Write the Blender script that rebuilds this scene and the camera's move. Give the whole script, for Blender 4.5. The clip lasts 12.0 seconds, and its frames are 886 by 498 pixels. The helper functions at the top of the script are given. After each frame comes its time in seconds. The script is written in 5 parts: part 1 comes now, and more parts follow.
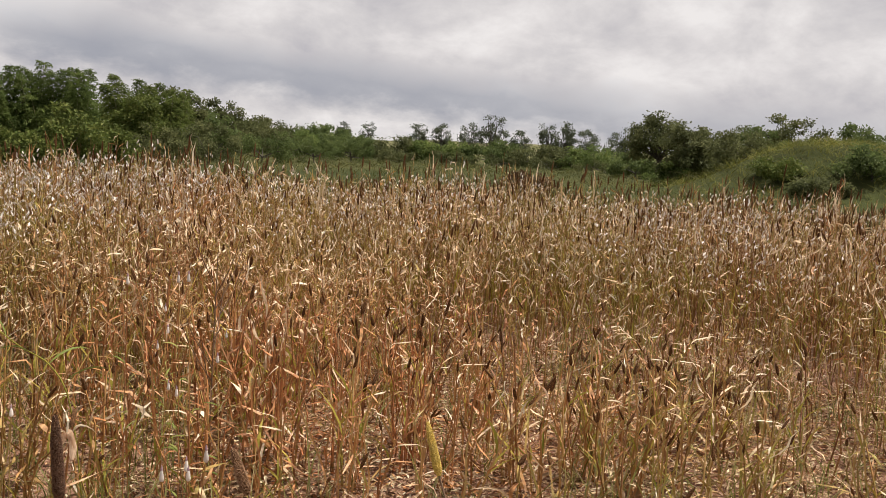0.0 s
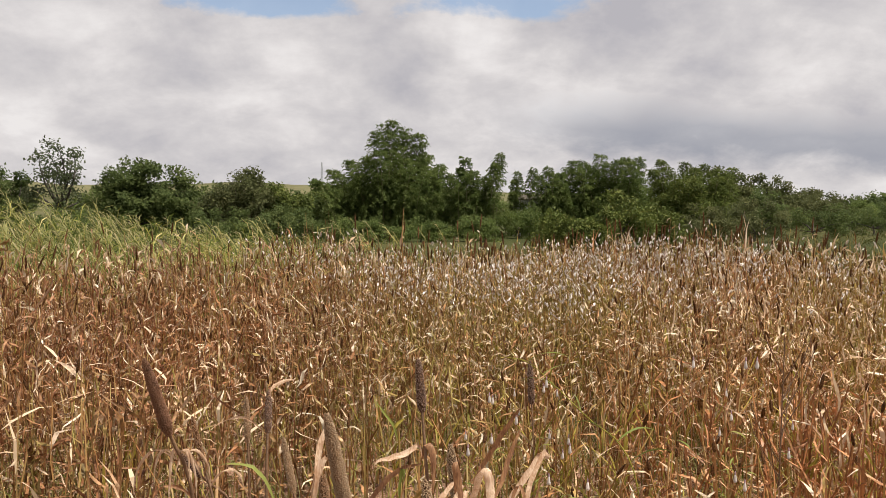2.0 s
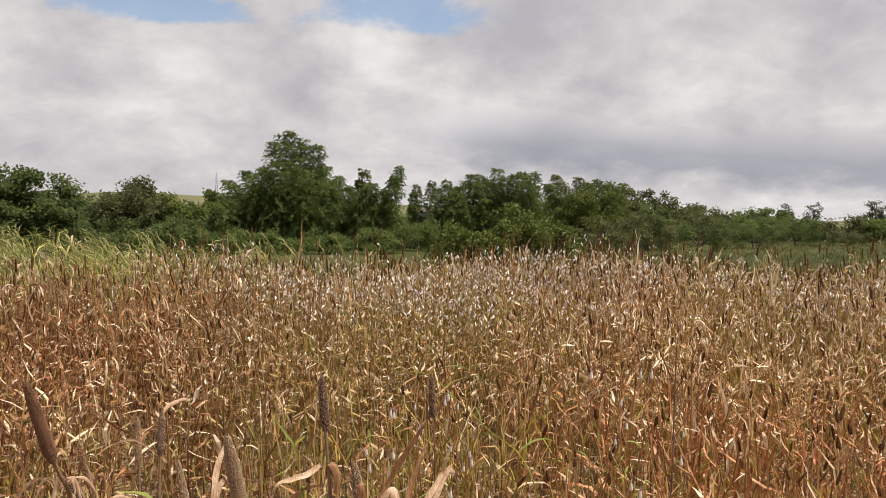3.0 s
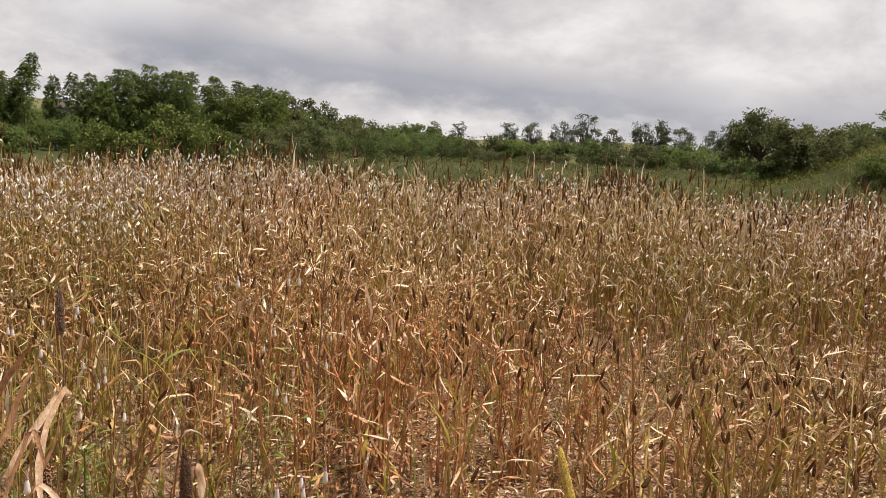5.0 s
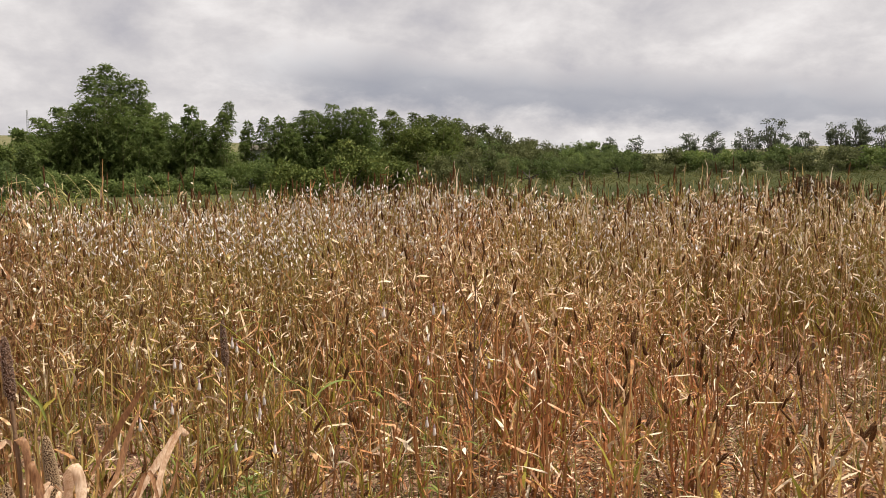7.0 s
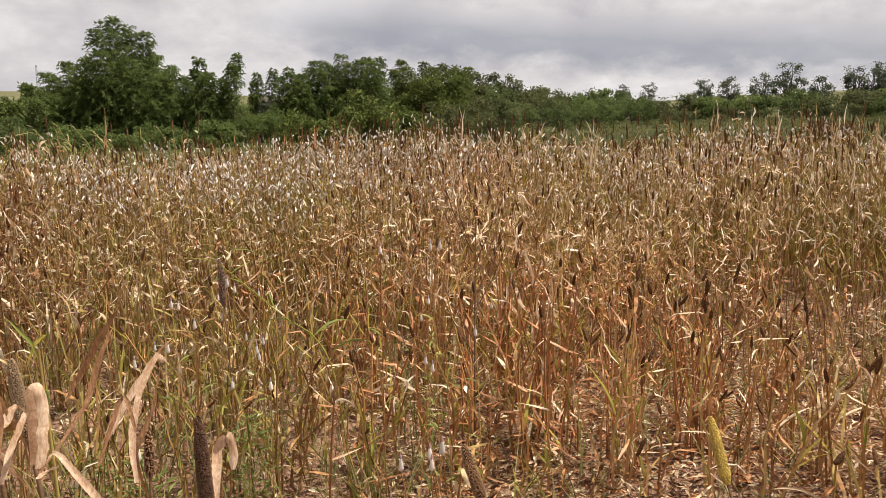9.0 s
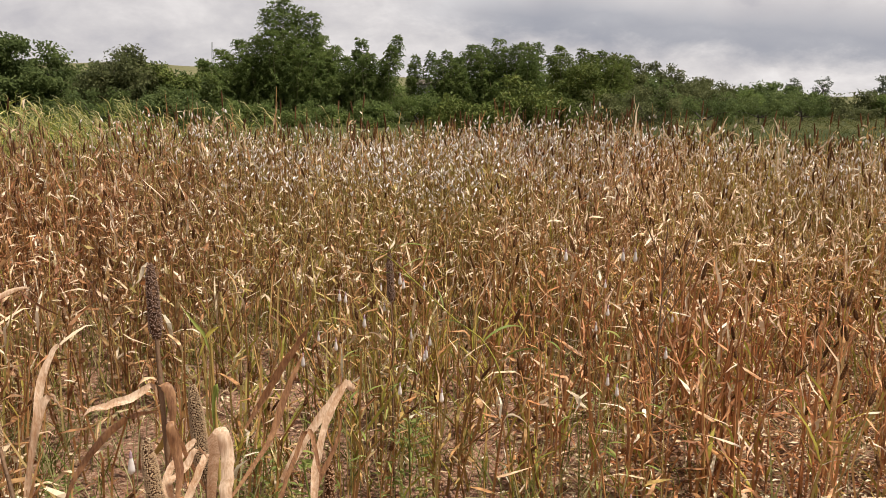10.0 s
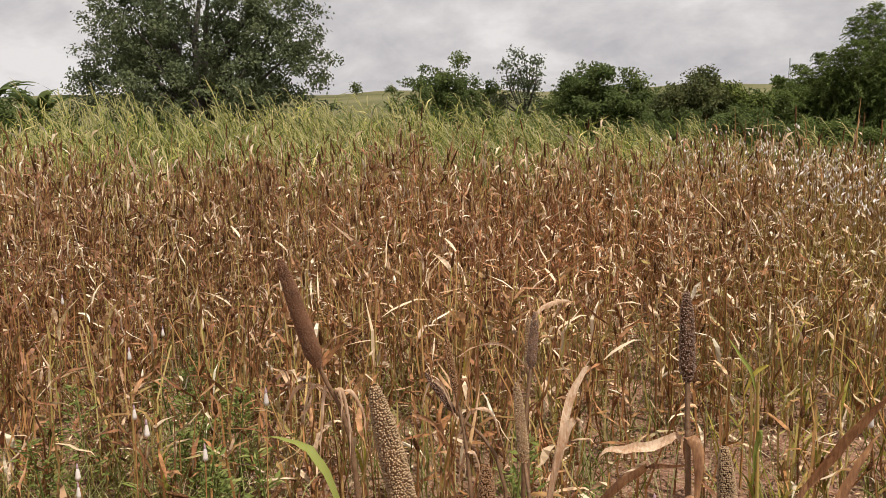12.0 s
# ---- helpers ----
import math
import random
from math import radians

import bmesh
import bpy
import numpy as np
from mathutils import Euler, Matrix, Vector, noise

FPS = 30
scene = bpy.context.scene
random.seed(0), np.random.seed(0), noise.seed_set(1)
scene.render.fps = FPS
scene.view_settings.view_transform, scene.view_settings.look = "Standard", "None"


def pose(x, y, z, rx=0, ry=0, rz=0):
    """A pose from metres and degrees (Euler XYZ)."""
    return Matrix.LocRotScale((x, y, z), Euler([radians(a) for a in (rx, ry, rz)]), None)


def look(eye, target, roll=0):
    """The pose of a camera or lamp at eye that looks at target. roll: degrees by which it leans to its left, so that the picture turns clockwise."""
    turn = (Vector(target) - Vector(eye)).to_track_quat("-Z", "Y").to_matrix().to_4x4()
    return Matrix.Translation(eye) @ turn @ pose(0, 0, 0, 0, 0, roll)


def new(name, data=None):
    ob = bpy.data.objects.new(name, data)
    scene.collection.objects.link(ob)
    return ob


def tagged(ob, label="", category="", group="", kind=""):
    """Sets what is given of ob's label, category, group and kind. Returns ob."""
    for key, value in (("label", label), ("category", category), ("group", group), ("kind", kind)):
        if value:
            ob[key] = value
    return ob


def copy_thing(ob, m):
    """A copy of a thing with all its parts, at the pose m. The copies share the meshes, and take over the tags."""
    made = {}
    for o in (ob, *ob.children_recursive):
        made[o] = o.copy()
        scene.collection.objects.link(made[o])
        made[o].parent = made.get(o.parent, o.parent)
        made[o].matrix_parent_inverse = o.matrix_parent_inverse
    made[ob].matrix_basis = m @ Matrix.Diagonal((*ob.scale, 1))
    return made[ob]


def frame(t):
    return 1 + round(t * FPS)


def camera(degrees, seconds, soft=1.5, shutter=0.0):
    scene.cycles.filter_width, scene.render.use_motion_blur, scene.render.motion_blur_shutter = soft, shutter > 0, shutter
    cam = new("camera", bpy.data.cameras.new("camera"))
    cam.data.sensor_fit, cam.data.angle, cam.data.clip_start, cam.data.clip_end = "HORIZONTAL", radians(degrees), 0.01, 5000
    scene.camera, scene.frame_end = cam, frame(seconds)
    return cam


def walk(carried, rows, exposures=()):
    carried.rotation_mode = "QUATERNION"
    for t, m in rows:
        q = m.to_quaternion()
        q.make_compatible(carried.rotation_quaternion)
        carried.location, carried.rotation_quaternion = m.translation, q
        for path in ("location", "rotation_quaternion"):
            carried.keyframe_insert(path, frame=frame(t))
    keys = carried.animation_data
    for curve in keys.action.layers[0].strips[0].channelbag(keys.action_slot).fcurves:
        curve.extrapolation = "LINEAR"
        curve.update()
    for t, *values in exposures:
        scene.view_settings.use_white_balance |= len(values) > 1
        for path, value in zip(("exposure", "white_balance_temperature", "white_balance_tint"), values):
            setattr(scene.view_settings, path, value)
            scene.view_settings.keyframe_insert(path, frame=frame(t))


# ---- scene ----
cam = camera(56.05, 12.0, soft=0.6)
# seconds, x, y, z, heading to the right of north, tilt, lean
PATH = (
    (0, 0.043, -0.103, 1.448, 36.48, -6.68, -3.19),
    (0.5, 0.106, -0.141, 1.456, 19.48, -6.06, -1.90),
    (1, 0.062, -0.089, 1.462, 9.25, -4.05, -1.18),
    (1.5, 0.021, -0.030, 1.457, 2.77, -2.89, -0.47),
    (2, 0.009, -0.017, 1.454, 0.06, -2.32, 0.08),
    (2.5, 0.000, -0.000, 1.450, -0.00, -1.70, 0.38),
    (3, 0.000, 0.000, 1.456, 7.03, -1.45, -0.26),
    (3.5, 0.011, 0.046, 1.456, 16.31, -4.90, -0.41),
    (3.7, -0.010, 0.065, 1.453, 17.79, -5.65, -0.87),
    (5.3, 0.067, 0.042, 1.445, 31.62, -6.93, -3.42),
    (5.5, 0.083, 0.029, 1.453, 31.71, -6.78, -3.53),
    (6, 0.177, 0.023, 1.460, 28.14, -6.32, -2.08),
    (6.5, 0.203, 0.090, 1.440, 20.01, -5.98, 0.06),
    (6.7, 0.175, 0.099, 1.446, 17.87, -5.81, 0.66),
    (8.3, 0.242, 0.091, 1.404, 19.38, -6.35, 1.76),
    (8.5, 0.255, 0.087, 1.401, 19.61, -7.68, 1.54),
    (9, 0.230, 0.123, 1.392, 17.00, -9.16, 1.52),
    (9.5, 0.204, 0.298, 1.374, 10.96, -9.70, -0.44),
    (10, 0.171, 0.346, 1.407, 7.00, -10.05, -0.58),
    (10.5, 0.165, 0.457, 1.393, -4.79, -9.81, 0.30),
    (11, 0.187, 0.477, 1.405, -17.23, -9.37, 0.58),
    (11.5, 0.189, 0.486, 1.408, -25.39, -8.80, 1.53),
    (12, 0.154, 0.498, 1.389, -30.64, -8.61, 1.00),
)
walk(cam, [(t, pose(x, y, z, 90 + p, 0, -h) @ pose(0, 0, 0, 0, 0, -r)) for t, x, y, z, h, p, r in PATH],
     exposures=((0.0, -0.04), (2.5, -0.06), (5.5, 0.0), (8.5, 0.02), (10.5, -0.03), (12.0, -0.13)))

# ---- light ----
SUN_AZ, SUN_EL = 104.0, 66.0
world = bpy.data.worlds.new("cloudy_sky")
scene.world = world
world.use_nodes = True
wn, wl = world.node_tree.nodes, world.node_tree.links
wn.clear()


def wmath(op, a, b=None, c=None):
    n = wn.new("ShaderNodeMath")
    n.operation = op
    for i, v in enumerate((a, b, c)):
        if v is None:
            continue
        if isinstance(v, (int, float)):
            n.inputs[i].default_value = v
        else:
            wl.new(v, n.inputs[i])
    return n.outputs[0]


def wramp(fac, stops):
    n = wn.new("ShaderNodeValToRGB")
    ramp_fill(n, stops)
    wl.new(fac, n.inputs[0])
    return n.outputs[0]


def ramp_fill(n, stops):
    el = n.color_ramp.elements
    while len(el) < len(stops):
        el.new(0.5)
    for e, (p, col) in zip(el, stops):
        e.position, e.color = p, (*col, 1)


def wnoise(vec, scale, detail, rough=0.5, distortion=0.0):
    n = wn.new("ShaderNodeTexNoise")
    n.inputs["Scale"].default_value, n.inputs["Detail"].default_value = scale, detail
    n.inputs["Roughness"].default_value, n.inputs["Distortion"].default_value = rough, distortion
    wl.new(vec, n.inputs["Vector"])
    return n.outputs[0]


def wmix(fac, a, b):
    n = wn.new("ShaderNodeMix")
    n.data_type = "RGBA"
    for sock, v in ((n.inputs[0], fac), (n.inputs[6], a), (n.inputs[7], b)):
        if isinstance(v, (int, float)):
            sock.default_value = v
        elif isinstance(v, tuple):
            sock.default_value = (*v, 1)
        else:
            wl.new(v, sock)
    return n.outputs[2]


tc = wn.new("ShaderNodeTexCoord")
sep = wn.new("ShaderNodeSeparateXYZ")
wl.new(tc.outputs["Generated"], sep.inputs[0])
up = wmath("MAXIMUM", sep.outputs[2], 0.0)
comb = wn.new("ShaderNodeCombineXYZ")
low = wmath("ADD", up, 0.48)
wl.new(wmath("DIVIDE", sep.outputs[0], low), comb.inputs[0])
wl.new(wmath("DIVIDE", sep.outputs[1], low), comb.inputs[1])
big = wnoise(comb.outputs[0], 1.7, 4, 0.5, 0.1)
fine = wnoise(comb.outputs[0], 5.6, 9, 0.60, 0.15)
# billowing cloud tops: rounded cells whose outlines are broken up by the fine noise
warp = wn.new("ShaderNodeVectorMath")
warp.operation = "MULTIPLY_ADD"
warp_by = wn.new("ShaderNodeTexNoise")
warp_by.inputs["Scale"].default_value, warp_by.inputs["Detail"].default_value = 4.0, 5
wl.new(comb.outputs[0], warp_by.inputs["Vector"])
wl.new(warp_by.outputs["Color"], warp.inputs[0])
warp.inputs[1].default_value = (0.34, 0.34, 0.0)
wl.new(comb.outputs[0], warp.inputs[2])
cells = wn.new("ShaderNodeTexVoronoi")
cells.feature = "SMOOTH_F1"
cells.inputs["Scale"].default_value, cells.inputs["Smoothness"].default_value = 3.6, 0.35
wl.new(warp.outputs[0], cells.inputs["Vector"])
puff = wmath("SUBTRACT", 0.85, cells.outputs["Distance"])
lump = wmath("ADD", wmath("ADD", wmath("MULTIPLY", big, 0.38), wmath("MULTIPLY", fine, 0.44)), wmath("MULTIPLY", puff, 0.14))
# a blue-grey rain band slopes down towards the skyline in the east, with a bright strip under it
slope = wmath("SUBTRACT", wmath("ADD", sep.outputs[2], wmath("MULTIPLY", sep.outputs[0], 0.095)), wmath("ADD", 0.117, wmath("MULTIPLY", wmath("SUBTRACT", fine, 0.5), 0.07)))
band = wramp(wmath("ADD", wmath("MULTIPLY", slope, 5.0), 0.5), [(0.33, (0, 0, 0)), (0.46, (1, 1, 1)), (0.53, (1, 1, 1)), (0.70, (0, 0, 0))])
east = wramp(wmath("ADD", wmath("MULTIPLY", sep.outputs[0], 0.5), 0.5), [(0.52, (0, 0, 0)), (0.60, (1, 1, 1)), (0.82, (1, 1, 1)), (0.95, (0.5, 0.5, 0.5))])
band = wmath("MULTIPLY", wmath("MULTIPLY", band, east), wramp(sep.outputs[1], [(0.2, (0, 0, 0)), (0.4, (1, 1, 1))]))
lump = wmath("ADD", lump, wramp(up, [(0.0, (0.028, 0.028, 0.028)), (0.15, (0, 0, 0))]))
cloud = wramp(lump, [(0.35, (0.50, 0.485, 0.52)), (0.42, (0.61, 0.585, 0.60)), (0.47, (0.69, 0.66, 0.664)), (0.51, (0.77, 0.735, 0.732)), (0.57, (0.88, 0.845, 0.835))])
cloud = wmix(wmath("MULTIPLY", band, 0.68), cloud, (0.315, 0.335, 0.395))
sky = wn.new("ShaderNodeTexSky")
sky.sky_type, sky.sun_disc = "NISHITA", False
sky.sun_elevation, sky.sun_rotation = radians(SUN_EL), radians(SUN_AZ)
blue = wn.new("ShaderNodeVectorMath")
blue.operation = "SCALE"
wl.new(sky.outputs[0], blue.inputs[0])
blue.inputs["Scale"].default_value = 0.15


def opening(x0, z0, wx, wz):
    """A break in the clouds to the north, with a ragged edge."""
    a = wmath("POWER", wmath("ABSOLUTE", wmath("DIVIDE", wmath("SUBTRACT", sep.outputs[0], x0), wx)), 2.0)
    b = wmath("POWER", wmath("ABSOLUTE", wmath("DIVIDE", wmath("SUBTRACT", sep.outputs[2], z0), wz)), 2.0)
    far = wmath("ADD", wmath("ADD", a, b), wmath("MULTIPLY", wmath("SUBTRACT", fine, 0.5), 4.5))
    north = wramp(sep.outputs[1], [(0.0, (0, 0, 0)), (0.2, (1, 1, 1))])
    return wmath("MULTIPLY", wramp(far, [(0.35, (1, 1, 1)), (1.0, (0, 0, 0))]), north)


hole = wmath("MULTIPLY", wmath("MAXIMUM", opening(0.055, 0.248, 0.11, 0.028), opening(-0.205, 0.240, 0.10, 0.020)), 0.75)
wbg = wn.new("ShaderNodeBackground")
wl.new(wmix(hole, cloud, blue.outputs[0]), wbg.inputs[0])
wbg.inputs[1].default_value = 1.0
wout = wn.new("ShaderNodeOutputWorld")
wl.new(wbg.outputs[0], wout.inputs[0])

sun = new("sun", bpy.data.lights.new("sun", "SUN"))
sun.data.energy, sun.data.angle, sun.data.color = 6.2, radians(0.9), (1.0, 0.95, 0.86)
sun.matrix_basis = look((20 * math.sin(radians(SUN_AZ)), 20 * math.cos(radians(SUN_AZ)), 20 * math.tan(radians(SUN_EL))), (0, 0, 0))


# ---- materials ----
class Mat:
    """A small builder of node materials."""

    def __init__(self, name):
        self.m = bpy.data.materials.new(name)
        self.m.use_nodes = True
        self.n, self.l = self.m.node_tree.nodes, self.m.node_tree.links
        self.n.clear()
        self.out = self.n.new("ShaderNodeOutputMaterial")

    def put(self, sock, v):
        if isinstance(v, (int, float)):
            sock.default_value = v
        elif isinstance(v, tuple):
            sock.default_value = (*v, 1) if len(v) == 3 and sock.type == "RGBA" else v
        else:
            self.l.new(v, sock)

    def math(self, op, a, b=0.0):
        n = self.n.new("ShaderNodeMath")
        n.operation = op
        self.put(n.inputs[0], a)
        self.put(n.inputs[1], b)
        return n.outputs[0]

    def ramp(self, fac, stops, constant=False):
        n = self.n.new("ShaderNodeValToRGB")
        ramp_fill(n, stops)
        if constant:
            n.color_ramp.interpolation = "CONSTANT"
        self.l.new(fac, n.inputs[0])
        return n.outputs[0]

    def mix(self, fac, a, b, blend="MIX"):
        n = self.n.new("ShaderNodeMix")
        n.data_type, n.blend_type = "RGBA", blend
        self.put(n.inputs[0], fac)
        self.put(n.inputs[6], a)
        self.put(n.inputs[7], b)
        return n.outputs[2]

    def place(self):
        return self.n.new("ShaderNodeNewGeometry").outputs["Position"]

    def chance(self):
        """A number of its own for each piece, whether an object or a loose island."""
        a = self.n.new("ShaderNodeNewGeometry").outputs["Random Per Island"]
        b = self.n.new("ShaderNodeObjectInfo").outputs["Random"]
        return self.math("FRACT", self.math("ADD", a, b))

    def noise(self, scale, detail=3, vec=None, rough=0.55, stretch=None):
        n = self.n.new("ShaderNodeTexNoise")
        n.inputs["Scale"].default_value, n.inputs["Detail"].default_value, n.inputs["Roughness"].default_value = scale, detail, rough
        v = vec or self.place()
        if stretch:
            mp = self.n.new("ShaderNodeMapping")
            mp.inputs["Scale"].default_value = stretch
            self.l.new(v, mp.inputs[0])
            v = mp.outputs[0]
        self.l.new(v, n.inputs["Vector"])
        return n.outputs[0]

    def finish(self, colour, rough=0.6, through_light=0.0, bump=None, strength=0.3, distance=0.01, specular=0.5):
        p = self.n.new("ShaderNodeBsdfPrincipled")
        self.put(p.inputs["Base Color"], colour)
        self.put(p.inputs["Roughness"], rough)
        p.inputs["Specular IOR Level"].default_value = specular
        if bump is not None:
            b = self.n.new("ShaderNodeBump")
            b.inputs["Strength"].default_value, b.inputs["Distance"].default_value = strength, distance
            self.l.new(bump, b.inputs["Height"])
            self.l.new(b.outputs[0], p.inputs["Normal"])
        last = p.outputs[0]
        if through_light:
            t = self.n.new("ShaderNodeBsdfTranslucent")
            self.put(t.inputs[0], colour)
            mx = self.n.new("ShaderNodeMixShader")
            mx.inputs[0].default_value = through_light
            self.l.new(last, mx.inputs[1])
            self.l.new(t.outputs[0], mx.inputs[2])
            last = mx.outputs[0]
        self.l.new(last, self.out.inputs[0])
        return self.m


def field_tint(k, c, strength):
    """Rust-red and olive patches that run through the field."""
    red = k.ramp(k.noise(0.55, 3), [(0.50, (0, 0, 0)), (0.64, (1, 1, 1))])
    green = k.ramp(k.noise(0.8, 3, stretch=(1.0, 1.3, 0.4)), [(0.40, (0, 0, 0)), (0.56, (1, 1, 1))])
    patches = []
    for where, reach in (((1.75, 3.0, 0.4), 0.38), ((0.45, 2.1, 0.4), 0.50)):
        spot_at = k.n.new("ShaderNodeVectorMath")
        spot_at.operation = "DISTANCE"
        k.l.new(k.place(), spot_at.inputs[0])
        spot_at.inputs[1].default_value = where
        patches.append(k.ramp(k.math("ADD", k.math("MULTIPLY", spot_at.outputs["Value"], reach), k.math("MULTIPLY", k.noise(1.6, 3), 0.5)), [(0.45, (1, 1, 1)), (0.95, (0, 0, 0))]))
    patch = k.math("MAXIMUM", patches[0], k.math("MULTIPLY", patches[1], 0.40))
    some = k.ramp(k.noise(14, 3), [(0.42, (0.15, 0.15, 0.15)), (0.60, (1, 1, 1))])
    red = k.math("MULTIPLY", k.math("MAXIMUM", k.math("MULTIPLY", red, 0.6), patch), some)
    c = k.mix(k.math("MULTIPLY", red, 0.78 * strength), c, (0.53, 0.215, 0.085))
    sx = k.n.new("ShaderNodeSeparateXYZ")
    k.l.new(k.place(), sx.inputs[0])
    east = k.ramp(k.math("ADD", k.math("MULTIPLY", sx.outputs[0], 0.3), 0.5), [(0.25, (0.2, 0.2, 0.2)), (0.6, (1, 1, 1))])
    green = k.math("MULTIPLY", k.math("MULTIPLY", green, k.math("SUBTRACT", 1.0, patch)), k.math("MULTIPLY", some, east))
    return k.mix(k.math("MULTIPLY", green, 0.72 * strength), c, (0.32, 0.285, 0.065))


def dry_leaf():
    k = Mat("dry_millet_leaf")
    base = k.ramp(k.chance(), [(0.0, (0.88, 0.68, 0.48)), (0.12, (0.60, 0.36, 0.19)), (0.28, (0.42, 0.19, 0.080)), (0.52, (0.16, 0.064, 0.030)),
                               (0.72, (0.32, 0.18, 0.070)), (0.88, (0.32, 0.27, 0.080)), (1.0, (0.88, 0.70, 0.52))])
    c = field_tint(k, base, 1.0)
    # the west is browner, and darkened further in the colour for its shade
    sp = k.n.new("ShaderNodeSeparateXYZ")
    k.l.new(k.place(), sp.inputs[0])
    west = k.ramp(k.math("ADD", k.math("MULTIPLY", sp.outputs[0], -0.16), k.math("MULTIPLY", k.noise(0.9, 3), 0.5)), [(0.25, (0, 0, 0)), (0.75, (1, 1, 1))])
    c = k.mix(k.math("MULTIPLY", west, 0.70), c, (0.18, 0.076, 0.043))
    spot = k.ramp(k.noise(34, 4), [(0.36, (0.42, 0.36, 0.32)), (0.52, (1, 1, 1)), (0.66, (1.45, 1.4, 1.4))])
    c = k.mix(0.85, c, spot, "MULTIPLY")
    return k.finish(c, 0.55, 0.18, k.noise(220, 2), 0.25, 0.002, 0.2)


def stalk_mat():
    k = Mat("dry_millet_stalk")
    base = k.ramp(k.chance(), [(0.0, (0.52, 0.34, 0.14)), (0.25, (0.40, 0.19, 0.075)), (0.45, (0.20, 0.085, 0.040)), (0.68, (0.22, 0.105, 0.045)), (0.85, (0.42, 0.35, 0.10)), (1.0, (0.60, 0.44, 0.21))])
    node = k.ramp(k.noise(6, 2, stretch=(0.3, 0.3, 3.0)), [(0.3, (0.6, 0.55, 0.5)), (0.55, (1, 1, 1))])
    return k.finish(field_tint(k, k.mix(0.8, base, node, "MULTIPLY"), 0.9), 0.55, specular=0.2)


def head_mat(name, dark, light, scale=260):
    k = Mat(name)
    n = k.n.new("ShaderNodeTexVoronoi")
    n.inputs["Scale"].default_value = scale
    k.l.new(k.place(), n.inputs["Vector"])
    grain = k.ramp(n.outputs["Distance"], [(0.1, light), (0.62, dark)])
    tone = k.ramp(k.chance(), [(0.0, (0.6, 0.5, 0.42)), (0.5, (0.85, 0.78, 0.7)), (1.0, (1.15, 1.05, 0.95))])
    c = k.mix(1.0, grain, tone, "MULTIPLY")
    return k.finish(c, 0.8, 0.0, n.outputs["Distance"], 0.6, 0.003, 0.12)


def foliage(name, stops, soft=0.25, rough=0.5):
    k = Mat(name)
    c = k.ramp(k.chance(), stops)
    patch = k.ramp(k.noise(0.7, 3), [(0.35, (0.6, 0.66, 0.6)), (0.65, (1.15, 1.12, 1.0))])
    return k.finish(k.mix(0.8, c, patch, "MULTIPLY"), rough, soft, specular=0.06)


def plain(name, colour, rough=0.6, scale=12.0, soft=0.0):
    k = Mat(name)
    d = tuple(v * 0.6 for v in colour)
    return k.finish(k.ramp(k.noise(scale, 4), [(0.3, d), (0.7, colour)]), rough, soft, k.noise(scale * 3, 3), 0.3, 0.01)


def soil():
    k = Mat("field_soil")
    far = k.n.new("ShaderNodeVectorMath")
    far.operation = "LENGTH"
    k.l.new(k.place(), far.inputs[0])
    red = k.ramp(k.noise(3.0, 5), [(0.3, (0.15, 0.070, 0.043)), (0.5, (0.26, 0.132, 0.085)), (0.7, (0.36, 0.20, 0.135))])
    litter = k.ramp(k.noise(60, 5, rough=0.7), [(0.48, (0, 0, 0)), (0.56, (1, 1, 1))])
    near = k.mix(k.math("MULTIPLY", litter, 0.65), red, (0.50, 0.33, 0.22))
    crumb = k.ramp(k.noise(95, 5, rough=0.75), [(0.38, (0.45, 0.41, 0.38)), (0.50, (1, 1, 1))])
    near = k.mix(0.85, near, crumb, "MULTIPLY")
    weeds = k.ramp(k.noise(0.9, 4), [(0.52, (0, 0, 0)), (0.66, (1, 1, 1))])
    near = k.mix(k.math("MULTIPLY", weeds, 0.22), near, (0.15, 0.14, 0.05))
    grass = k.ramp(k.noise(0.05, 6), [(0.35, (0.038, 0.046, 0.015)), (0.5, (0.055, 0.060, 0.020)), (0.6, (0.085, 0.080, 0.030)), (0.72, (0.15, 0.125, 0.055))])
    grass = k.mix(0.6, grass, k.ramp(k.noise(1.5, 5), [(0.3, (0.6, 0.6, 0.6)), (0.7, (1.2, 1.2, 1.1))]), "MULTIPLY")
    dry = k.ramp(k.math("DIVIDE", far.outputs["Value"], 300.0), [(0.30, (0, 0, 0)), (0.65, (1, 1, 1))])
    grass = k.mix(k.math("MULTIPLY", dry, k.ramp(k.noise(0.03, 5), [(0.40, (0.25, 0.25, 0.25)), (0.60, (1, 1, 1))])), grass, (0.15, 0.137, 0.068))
    edge = k.ramp(k.math("DIVIDE", k.math("ADD", far.outputs["Value"], k.math("MULTIPLY", k.noise(0.8, 3), 3.0)), 20.0), [(0.44, (0, 0, 0)), (0.58, (1, 1, 1))])
    return k.finish(k.mix(edge, near, grass), 0.95, 0.0, k.noise(34, 7, rough=0.65), 0.9, 0.04, 0.08)


def dry_blade_mat(name, light, dark):
    """A withered blade with long streaks, brown blotches and a paler bloom."""
    k = Mat(name)
    streak = k.noise(1.0, 4, stretch=(420, 420, 60))
    blotch = k.noise(38, 4)
    c = k.ramp(k.math("ADD", k.math("MULTIPLY", streak, 0.5), k.math("MULTIPLY", blotch, 0.5)), [(0.38, dark), (0.5, tuple((a + b) / 2 for a, b in zip(light, dark))), (0.60, light)])
    return k.finish(c, 0.5, 0.25, streak, 0.5, 0.002, 0.35)


